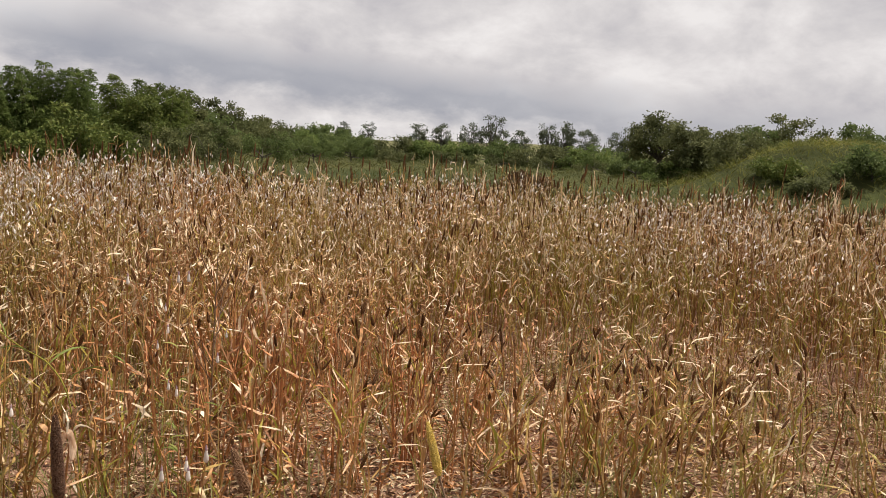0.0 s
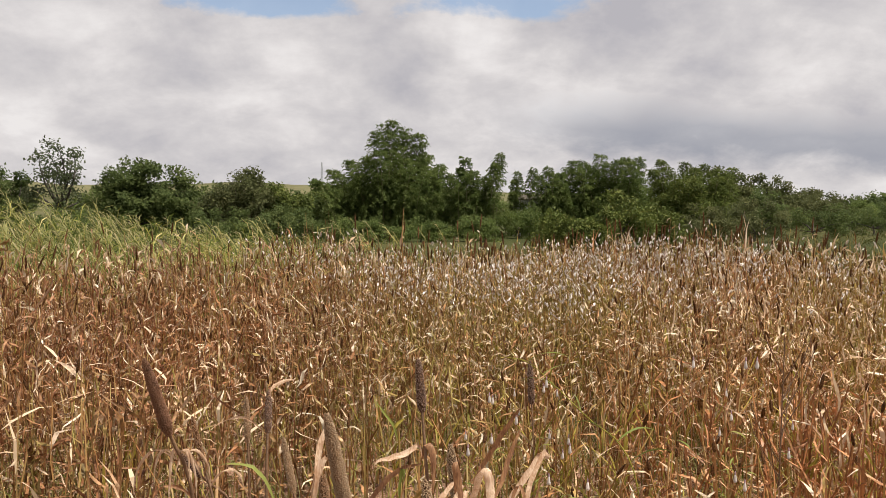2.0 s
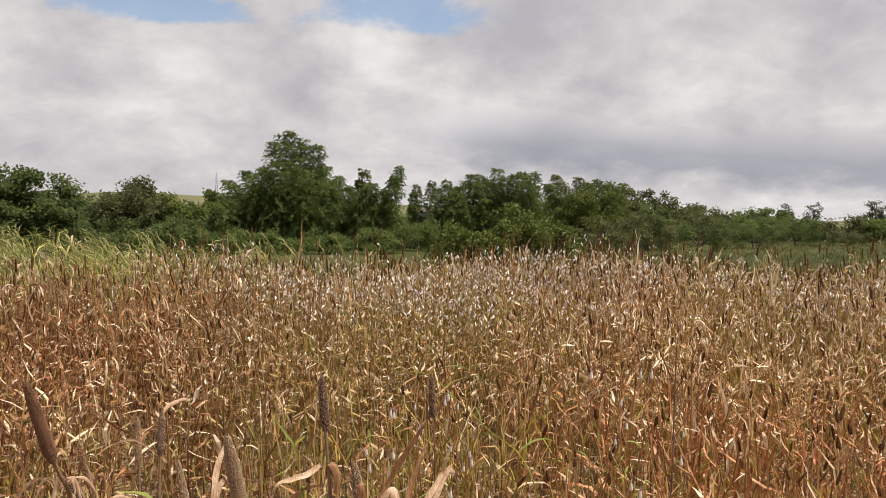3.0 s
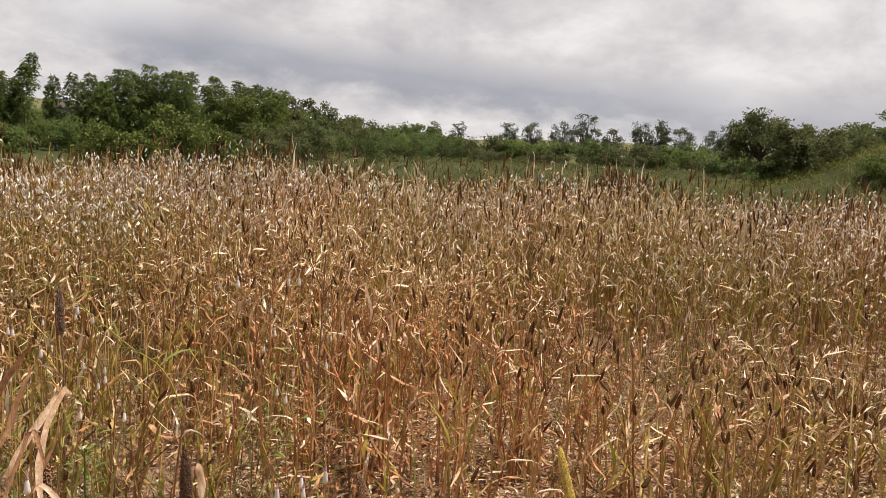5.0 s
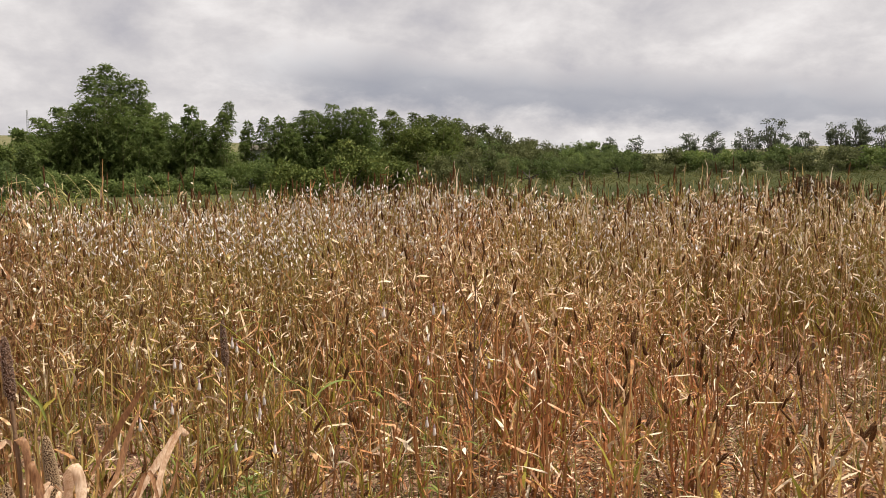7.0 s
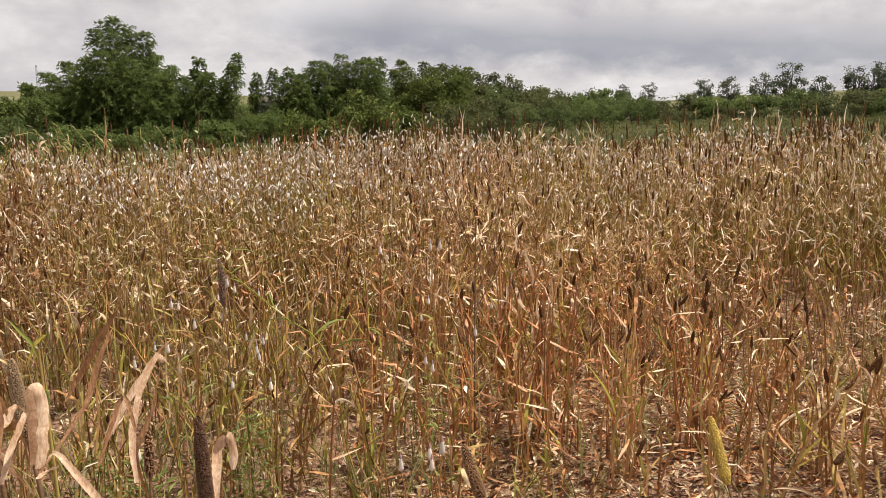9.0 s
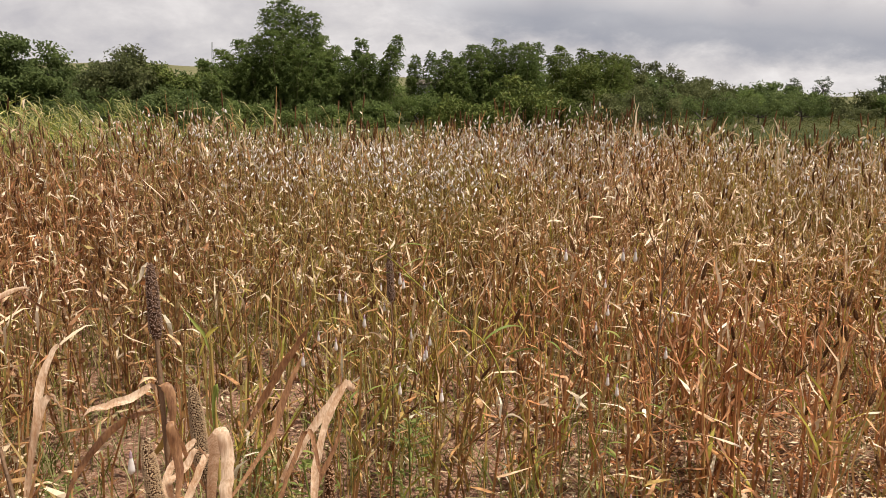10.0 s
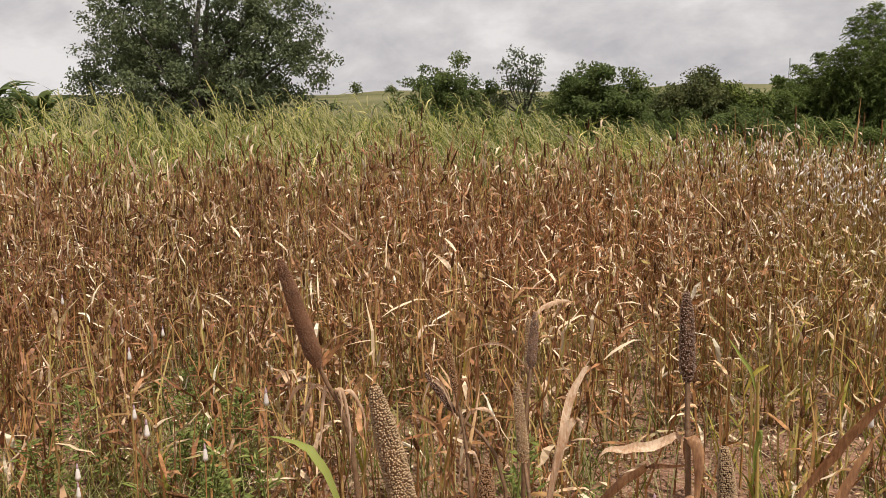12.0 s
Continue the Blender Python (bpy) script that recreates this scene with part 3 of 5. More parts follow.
for kinds, rows in ((templates, front & ~right & ~west), (leafy_templates, front & west), (heavy_templates, front & right), (mid_templates, ~rim & ~front & ~pale_patch & ~west), (old_templates, ~rim & ~front & ~pale_patch & west), (pale_templates, ~rim & ~front & pale_patch), (edge_templates, rim & ~west), (old_rim_templates, rim & west)):
    EV, EQ, EM = plant_out(rng, kinds, P[rows], h[rows], wide[rows])
    CV, CQ, CM = np.concatenate([CV, EV]), np.concatenate([CQ, EQ + len(CV)]), np.concatenate([CM, EM])
crop = piece("millet_crop", CV, CQ, [LEAF, STALK, HEAD, PALE_SUNLIT, FRESH], mi=CM)
tagged(crop, "dense dry brown millet crop with dark upright seed heads", "crop", kind="stuff")
# crop behind the viewer
P = scatter(rng, 260, 2.2, 6.0, 90, 285)
h = crop_height(P[:, 0], P[:, 1]) * rng.normal(1, 0.1, len(P))
BV, BQ, BM = plant_out(rng, templates, P, h, rng.uniform(0.8, 1.2, len(P)))
tagged(piece("millet_crop_edge", BV, BQ, [LEAF, STALK, HEAD, PALE_SUNLIT, FRESH], mi=BM), "dry brown millet standing behind the path", "crop", kind="stuff")


def millet_plant(seed, height, head_len=0.11, head_r=0.010, leaves=5, head=True, at=None):
    """A millet plant with a stalk, leaves and a head as parts; built at the origin."""
    rng = np.random.default_rng(seed)
    top = new("millet_plant")
    path = stalk_path(rng, height, rng.normal(0, 0.06), 7)
    piece("stalk", *tube(path, np.linspace(0.005, 0.003, 7), 5), STALK, top, smooth=True)
    for i in range(leaves):
        piece("leaf", *dry_blade(rng, along(path, rng.uniform(0.15, 0.97)), 8, 2, 0.2, 1.5, 0.15, 1.25), PALE_SUNLIT if i == 1 and seed % 4 == 1 else LEAF, top, smooth=True)
    if head:
        d = unit(path[-1] - path[-2] + rng.normal(0, 0.06, 3) * (1, 1, 0))
        piece("seed_head", *spindle(path[-1] - d * 0.01, path[-1] + d * head_len, head_r, 11, 9), HEAD, top, smooth=True)
    return top


# nearest plants, each a thing of its own
variants = []
for i in range(14):
    variants.append(tagged(millet_plant(300 + i, 1.0, 0.08 + 0.006 * (i % 7), 0.0075 + 0.0006 * (i % 5), 4 + i % 3, i % 6 != 5),
                           "dry brown millet plant with curled straw-coloured leaves", "millet plant", "millet plants of the near rows"))
P = scatter(rng, 700, 1.45, 2.62, -62, 78)
bare = 0.5 + 0.5 * np.sin(P[:, 0] * 2.3 + 1.1 * np.sin(P[:, 1] * 1.9)) * np.cos(P[:, 1] * 2.0 + 0.5)
P = P[rng.uniform(0, 1, len(P)) < 0.35 + 0.4 * bare - 0.30 * smooth(20, 40, np.degrees(np.arctan2(P[:, 0], P[:, 1])))][:290]
for i, (x, y) in enumerate(P):
    s = float(crop_height(x, y) * rng.normal(0.95, 0.13))
    m = Matrix.LocRotScale((x, y, float(ground_z(x, y)) - 0.01), Euler((rng.normal(0, 0.07), rng.normal(0, 0.07), rng.uniform(0, 6.28))), (0.95, 0.95, s))
    if i < len(variants):
        variants[i].matrix_basis = m
    else:
        copy_thing(variants[i % len(variants)], m)


# ---- tall grass along the field's far edge ----
def grass_template(seed, plume, blades=6, segs=4, shoots=0):
    rng = np.random.default_rng(seed)
    parts = []
    for i in range(blades):
        parts.append((*blade(rng, (rng.normal(0, 0.05), rng.normal(0, 0.05), 0), rng.uniform(0, 6.28), rng.uniform(0.6, 1.0), rng.uniform(0.007, 0.012), rng.uniform(1.3, 1.55), rng.uniform(-1.1, 0.5), segs, 1, 0.0, 0.8), 0))
    for i in range(shoots):
        parts.append((*blade(rng, (rng.normal(0, 0.07), rng.normal(0, 0.07), rng.uniform(0.35, 0.95)), rng.uniform(0, 6.28), rng.uniform(0.10, 0.26), rng.uniform(0.007, 0.012), rng.uniform(0.6, 1.3), rng.uniform(0.2, 1.3), 2, 1, 0.0, 1.2), 0))
    if plume:
        t = np.linspace(0, 1, 6)
        a = 3.0 + rng.normal(0, 0.35)
        p = np.stack([0.28 * t ** 2.4 * np.cos(a), 0.28 * t ** 2.4 * np.sin(a), 1.15 * t - 0.10 * t ** 4], 1)
        parts.append((*tube(p, np.linspace(0.004, 0.002, 6), 3), 0))
        for k in range(12):
            parts.append((*blade(rng, along(p, 0.62 + 0.031 * k), a + rng.normal(0, 0.6), rng.uniform(0.10, 0.20), 0.010, 0.9, 0.5, 2, 1, 0, 0.6), 1))
    return join(parts)


PLUME = foliage("grass_plume", [(0, (0.28, 0.27, 0.10)), (0.6, (0.38, 0.34, 0.16)), (1, (0.45, 0.38, 0.22))], 0.35)
gt = [grass_template(500 + i, i % 3 == 0, 3, 3, 7) for i in range(16)]
thin = [grass_template(530 + i, False, 4, 3) for i in range(8)]
P = scatter(rng, 4400, 7.0, 12.0, -68, 4)
raz, rad = np.degrees(np.arctan2(P[:, 0], P[:, 1])), np.hypot(P[:, 0], P[:, 1])
P = P[(rad > edge_r(raz) + 0.05 + rng.normal(0, 0.25, len(P))) & (rng.uniform(0, 1, len(P)) < smooth(2, -22, raz) + 0.04)]
raz, rad = np.degrees(np.arctan2(P[:, 0], P[:, 1])), np.hypot(P[:, 0], P[:, 1])
h = (0.88 + 0.36 * smooth(-6, -34, raz) * smooth(7.0, 10.5, rad)) * rng.normal(1, 0.13, len(P)).clip(0.6, 1.4)
GV, GQ2, GM = plant_out(rng, gt, P, h, rng.uniform(0.8, 1.3, len(P)), 0.9)
tagged(piece("tall_grass", GV, GQ2, [GRASS, PLUME], mi=GM), "tall green and yellow grass with bent plumes beyond the crop", "grass", kind="stuff")

# lower rough grass beyond the crop on the other side
P = np.concatenate([scatter(rng, 1800, 8.4, 26.0, 0, 70), scatter(rng, 1800, 22.0, 80.0, 16, 62)])
h = rng.uniform(0.3, 0.65, len(P))
HV, HQ, HM = plant_out(rng, thin, P, h, rng.uniform(0.8, 1.6, len(P)) * (1 + np.hypot(P[:, 0], P[:, 1]) / 18))
tagged(piece("rough_grass", HV, HQ, [OLIVEGRASS, GRASS], mi=HM), "low rough green grass beyond the crop", "grass", kind="stuff")


# ---- trees ----
def limb_paths(rng, tips, trunk_top):
    out = []
    for tip in tips:
        t = np.linspace(0, 1, 5)[:, None]
        mid = (trunk_top + tip) / 2 + rng.normal(0, 0.15, 3) * np.linalg.norm(tip - trunk_top)
        out.append((1 - t) ** 2 * trunk_top + 2 * t * (1 - t) * mid + t ** 2 * tip)
    return out


def broad_tree(name, seed, az, dist, height, width, leaf, label, n=7000, size=0.16, foot=0.12, blobs=9, airy=0.0, depth=0.9, category="tree", trunk_r=None, lump=1.0, fine=1.15):
    """A tree with a trunk, limbs and a crown of many leaves gathered in clumps."""
    rng = np.random.default_rng(seed)
    x, y = polar(az, dist)
    top = new(name)
    top.location = (x, y, float(ground_z(x, y)))
    tr = trunk_r or 0.03 * height
    fork = np.array([rng.normal(0, 0.1), rng.normal(0, 0.1), height * max(foot, 0.18)])
    t = np.linspace(0, 1, 6)[:, None]
    path = np.array([[0, 0, -0.2]]) * (1 - t) + fork * t + rng.normal(0, 0.03, (6, 3)) * height * 0.1
    piece("trunk", *tube(path, np.linspace(tr * 1.3, tr * 0.8, 6), 8), BARK, top, smooth=True)
    C, Rb = [], []
    for i in range(blobs):
        f = (i + 0.5) / blobs
        reach = width * 0.5 * math.sqrt(max(0.12, 1 - (abs(f - 0.25) / 0.85) ** 2.2))
        rb = min(reach * rng.uniform(0.42, 0.62), 0.40 * height) * lump
        a = rng.uniform(0, 0.8) + i * 2.4
        q = (reach - rb * 0.85) * rng.uniform(0.7, 1.05)
        zc = height * foot + rb * 0.6 + (height * (1 - foot) - rb * 1.45) * f
        C.append((q * math.cos(a), q * math.sin(a) * depth, zc))
        Rb.append(rb)
    C, Rb = np.array(C), np.array(Rb)
    limbs = [tube(p, np.linspace(tr * 0.55, tr * 0.08, 5), 5) for p in limb_paths(rng, C, path[-1])]
    V, Q, _ = join(limbs)
    piece("limb", V, Q, BARK, top, smooth=True)
    w = Rb ** 2 / (Rb ** 2).sum()
    n, size = int(n * fine), size * (0.85 if fine > 1 else 1.0)
    clumps = max(50, n // 60)
    bi = rng.choice(len(C), clumps, p=w)
    d = unit(rng.normal(0, 1, (clumps, 3)) + (0, 0, 0.2))
    K = C[bi] + d * Rb[bi][:, None] * rng.uniform(0.62, 1.0, (clumps, 1)) * (1, 1, 0.85)
    ki = rng.integers(0, clumps, n)
    spread = size * (1.35 + 0.9 * airy)
    Pl = K[ki] + np.clip(rng.normal(0, 1, (n, 3)), -1.7, 1.7) * spread * (1, 1, 0.7)
    Pl[:, 2] = np.maximum(Pl[:, 2], 0.05)
    V, Q = leaf_cards(rng, Pl, d[ki] * 0.6 + rng.normal(0, 0.7, (n, 3)) + (0, 0, -0.3), size * 1.35, size * 0.85, (d[ki] + (0, 0, 0.6)) * 3.6)
    piece("crown", V, Q, leaf, top)
    return tagged(top, label, category)


def bamboo_clump(seed, dist, outline, label, culms=46, branches=34, bushy=1.0, material=None):
    """A bamboo clump: culms that rise from one foot, fan out and nod, each feathered with drooping sprays.
    outline: bearing and elevation of the highest plumes, in degrees, from one side to the other."""
    rng = np.random.default_rng(seed)
    az, el = np.array(outline, float).T
    mid = (az[0] + az[-1]) / 2
    x, y = polar(mid, dist)
    top = new("bamboo_clump")
    top.location = (x, y, float(ground_z(x, y)))
    side = np.array([math.cos(radians(mid)), -math.sin(radians(mid)), 0.0])
    deep = np.array([math.sin(radians(mid)), math.cos(radians(mid)), 0.0])
    up = np.array([0, 0, 1.0])
    half = dist * math.tan(radians((az[-1] - az[0]) / 2)) + 0.3
    spec = [(dist * math.tan(radians(a - mid)), h_at(dist, e), True) for a, e in zip(az, el)]
    for off in rng.uniform(-half, half, culms):
        env = h_at(dist, float(np.interp(mid + math.degrees(math.atan(off / dist)), az, el)))
        spec.append((off, env * rng.uniform(0.42, 0.93), False))
    canes, P, D, N = [], [], [], []
    for off, hh, lead in spec:
        back = rng.normal(0, 0.28) * half
        base = side * off * 0.72 + deep * back * 0.5
        lean = side * off * 0.28 + deep * back * 0.5 + (side * rng.normal(0, 0.02 if lead else 0.05) + deep * rng.normal(0, 0.05)) * hh
        t = np.linspace(0, 1, 12)[:, None]
        p = base + lean * t ** 1.8 + up * hh * (t - 0.05 * t ** 6) / 0.95
        canes.append(tube(p, np.linspace(0.04, 0.010, 12), 4))
        n = int(branches * 1.5) if lead else int(branches * 0.85)
        tb = np.sort(rng.uniform(0.10, 1.0, n) ** (0.55 if lead else 0.85))
        spread = (0.14 + (1.3 if lead else 1.55) * (1 - tb) ** 0.75 * np.minimum(1, 0.45 + tb * 2.2)) * bushy * (0.72 if lead else 1.0) * min(1.0, hh / 4.0)
        a = rng.uniform(0, 6.283) + np.arange(n) * 2.4
        for b in range(n):
            k = tb[b] * 11
            i0 = min(int(k), 10)
            o = p[i0] * (1 - k + i0) + p[i0 + 1] * (k - i0)
            way = np.array([math.cos(a[b]), math.sin(a[b]), 0.0])
            m = int(12 + 19 * spread[b])
            u = rng.uniform(0.08, 1, m)
            L = spread[b] * rng.uniform(0.7, 1.25)
            P.append(o + way * (L * u)[:, None] + up * (L * ((0.25 + 1.0 * tb[b] ** 2) * u - 0.80 * u ** 2))[:, None] + rng.normal(0, 0.045, (m, 3)))
            D.append(way * 0.75 + rng.normal(0, 0.35, (m, 3)) + up * (0.75 * tb[b] ** 2 - 0.25 - 0.55 * u)[:, None])
            N.append(np.tile(way * 0.9 + up * 1.5, (m, 1)))
        if lead:
            # two-ranked sprays at the nodding tip
            for b, tt in enumerate(np.linspace(0.62, 0.99, 17)):
                k = tt * 11
                i0 = min(int(k), 10)
                o = p[i0] * (1 - k + i0) + p[i0 + 1] * (k - i0)
                way = unit(side * (1 if b % 2 else -1) + deep * rng.normal(0, 0.35))
                L = (0.30 + 1.1 * (1 - tt)) * rng.uniform(0.8, 1.2) * bushy
                u = np.linspace(0.05, 1, 15)
                P.append(o + way * (L * u)[:, None] + up * (L * (0.95 * u - 0.75 * u ** 2))[:, None] + rng.normal(0, 0.025, (15, 3)))
                D.append(way * 0.8 + rng.normal(0, 0.25, (15, 3)) + up * (0.35 - 0.9 * u)[:, None])
                N.append(np.tile(way * 0.5 + up * 1.0 - deep * 0.8, (15, 1)))
    V, Q, _ = join(canes)
    tagged(piece("cane_mass", V, Q, CULM, top, smooth=True), kind="stuff")
    P, D, N = np.concatenate(P), np.concatenate(D), np.concatenate(N)
    P[:, 2] = np.maximum(P[:, 2], 0.05)
    V, Q = leaf_cards(rng, P, D, 0.18, 0.060, N * 1.3)
    piece("crown", V, Q, material or BAMBOO, top)
    return tagged(top, label, "bamboo")


def h_at(dist, el):
    """Height that reaches the elevation el, in degrees, from the viewer's eye."""
    return 1.27 + dist * math.tan(radians(el))


bamboo_clump(1, 48, [(-8.4, 2.2), (-7.5, 3.1), (-6.3, 3.65), (-5.2, 3.8), (-4.5, 5.4), (-3.8, 6.1), (-3.3, 6.35), (-2.8, 6.0), (-2.2, 5.5), (-1.6, 5.5), (-0.9, 4.3), (0.1, 3.4), (0.8, 2.7)],
             "tall dark green bamboo clump rising above the tree line", 104, 40, 1.1)
bamboo_clump(2, 47, [(0.7, 2.4), (1.2, 3.2), (1.6, 4.0), (2.2, 3.0), (3.0, 2.6), (3.6, 3.4), (4.0, 4.15)], "small bamboo clump with two leaning plumes", 22, 30, 0.75)
bamboo_clump(3, 50, [(4.7, 1.5), (5.0, 2.3), (5.5, 2.9), (6.1, 3.2)], "thin bamboo clump with one feathery plume", 4, 22, 0.5)
bamboo_clump(4, 52, [(6.6, 2.6), (7.2, 3.2), (7.7, 2.8), (8.2, 2.8)], "leafy green bamboo clump in the tree line", 26, 30, 0.8)
bamboo_clump(5, 53, [(8.5, 3.2), (8.9, 3.6), (9.6, 3.6), (10.1, 3.4), (10.6, 4.05), (11.3, 3.4), (11.9, 3.5), (12.4, 3.75), (13.0, 3.3), (13.5, 3.7)], "broad green bamboo clump with arching tips", 66, 32, 1.0)
bamboo_clump(6, 55, [(14.3, 2.9), (14.6, 3.6), (15.2, 3.0), (16.2, 3.4), (16.9, 3.0), (17.6, 3.2), (18.4, 2.9), (19.2, 3.0)], "green bamboo clump with thin tips", 56, 30, 1.0, material=LIGHTBAMBOO)

T = broad_tree
T("tree", 21, -45.4, 26, 7.0, 8.4, GREYLEAF, "large spreading tree with fine grey-green leaves", 52000, 0.082, 0.04, 34, 0.45, trunk_r=0.30, lump=0.72, fine=1.0)
T("tree", 22, -30.2, 48, h_at(48, 4.7), 6.2, BROADLEAF, "round dark green tree at the grass edge", 11000, 0.17, 0.02, 11)
T("tree", 23, -27.0, 50, h_at(50, 2.9), 1.9, BROADLEAF, "narrow dark conical tree", 2500, 0.16, 0.02, 6)
T("tree", 24, -24.7, 46, h_at(46, 4.9), 3.2, GREYLEAF, "thin pale airy tree with open crown", 1900, 0.15, 0.30, 16, 0.5, lump=0.6)
T("tree", 25, -20.3, 43, h_at(43, 3.9), 4.6, BROADLEAF, "round dense green tree", 11000, 0.16, 0.02, 12)
T("tree", 26, -17.4, 44, h_at(44, 3.3), 2.6, BROADLEAF, "small tree with loose top", 3500, 0.16, 0.05, 7, 0.6)
T("tree", 27, -13.6, 41, h_at(41, 3.2), 3.6, OLIVELEAF, "dull green scrubby tree", 6500, 0.15, 0.02, 9, 0.4)
T("tree", 28, -11.0, 42, h_at(42, 2.3), 3.6, LIGHTLEAF, "bright green rounded shrub tree", 6000, 0.15, 0.0, 8)
T("tree", 29, -8.4, 50, h_at(50, 2.7), 2.4, BAMBOO, "small pointed green tree", 4000, 0.15, 0.0, 7)
T("tree", 30, 16.2, 50, h_at(50, 2.9), 3.4, LIGHTLEAF, "light green feathery tree", 8000, 0.14, 0.02, 9, 0.4)
T("tree", 31, 18.6, 62, h_at(62, 3.1), 5.0, OLIVELEAF, "olive green tree of the hedgerow", 9000, 0.17, 0.0, 10)
T("tree", 32, 21.3, 78, h_at(78, 2.7), 6.0, OLIVELEAF, "dark olive tree of the hedgerow", 8000, 0.22, 0.0, 10)
T("tree", 33, 24.2, 88, h_at(88, 1.7), 7.5, OLIVELEAF, "dark low tree of the hedgerow", 8000, 0.24, 0.0, 10)
T("tree", 34, 27.6, 95, h_at(95, 1.5), 7.5, BROADLEAF, "low green tree of the hedgerow", 7000, 0.26, 0.0, 10)
for i, (az, el, w, d) in enumerate(((29.3, 1.25, 2.0, 105), (31.0, 1.3, 2.4, 105), (34.4, 1.5, 3.0, 98), (36.0, 1.6, 2.6, 97), (38.0, 1.75, 3.6, 95), (39.6, 2.45, 3.6, 94), (41.3, 1.4, 3.0, 92),
                                    (43.3, 2.0, 2.8, 92), (44.4, 2.1, 3.0, 92), (45.9, 1.7, 2.8, 92), (47.7, 1.6, 3.4, 90), (48.7, 2.0, 2.6, 90))):
    T("eucalyptus_tree", 60 + i, az, d, h_at(d, el + 0.3) - float(ground_z(*polar(az, d))) + 0.18, w * 0.9, HAZELEAF, "slender grey-green tree with open crown on the far field edge", 1700, 0.17, 0.24, 22, 0.25, lump=0.40)
T("tree", 40, 50.7, 50, h_at(50, 3.25), 4.2, OLIVELEAF, "wide tree with open crown and dark trunk", 5500, 0.15, 0.36, 18, 0.5, trunk_r=0.16, lump=0.7)
T("tree", 41, 53.6, 48, h_at(48, 2.7), 4.2, OLIVELEAF, "dense tree beside the mound", 8000, 0.16, 0.0, 10)
T("tree", 42, 56.9, 60, h_at(60, 3.1), 5.0, BROADLEAF, "green tree behind the mound", 7500, 0.18, 0.05, 10)
T("tree", 45, 58.4, 62, h_at(62, 3.5), 3.6, OLIVELEAF, "slender tree behind the mound", 5000, 0.17, 0.1, 12, 0.3, lump=0.7)
T("tree", 46, 60.1, 63, h_at(63, 3.3), 3.4, OLIVELEAF, "slender tree behind the mound", 5000, 0.17, 0.1, 12, 0.3, lump=0.7)
T("tree", 47, 52.6, 47, h_at(47, 2.6), 3.4, OLIVELEAF, "dense tree beside the mound", 6000, 0.16, 0.0, 10)
T("tree", 43, 62.6, 62, h_at(62, 3.2), 4.6, BROADLEAF, "dark rounded tree behind the mound", 8000, 0.18, 0.05, 10)
T("tree", 44, 67.5, 60, h_at(60, 2.6), 6.0, BROADLEAF, "green tree behind the mound", 6000, 0.2, 0.02, 10)

# the lower trees that close the gaps of the tree line
fill = [(-58, 30, 3.2, 3.4), (-22.5, 48, 2.4, 4.4), (-16.2, 46, 2.5, 4.6), (-12.4, 47, 2.4, 4.6), (-9.6, 46, 2.0, 4.6), (-6.6, 50, 2.6, 4.6), (0.2, 51, 2.0, 4.6), (2.9, 52, 1.5, 3.4), (6.0, 58, 1.6, 4.2), (9.6, 56, 2.2, 5.0), (13.4, 57, 2.3, 5.0),
        (17.4, 60, 2.6, 5.4), (20.2, 70, 2.4, 6.4), (22.8, 82, 1.6, 7.2), (26.0, 88, 0.9, 7.6), (29.4, 92, 0.95, 8.0), (32.8, 94, 0.95, 8.0), (36.2, 92, 0.90, 8.0), (39.6, 88, 0.95, 8.0), (43.0, 86, 0.95, 8.0), (46.4, 84, 0.95, 7.6),
        (49.2, 66, 0.95, 5.6), (55.6, 56, 2.0, 5.0), (60.2, 64, 2.2, 6.0), (65, 64, 2.2, 6.4)]
for i, (az, d, el, w) in enumerate(fill):
    T("tree", 150 + i, az, d, h_at(d, el) - float(ground_z(*polar(az, d))), w, (BROADLEAF, OLIVELEAF, BAMBOO)[i % 3 if az > 15 else (0, 2)[i % 2]], "low bushy tree closing the tree line", 2800, 0.0028 * d + 0.03, 0.0, 9, 0.1)

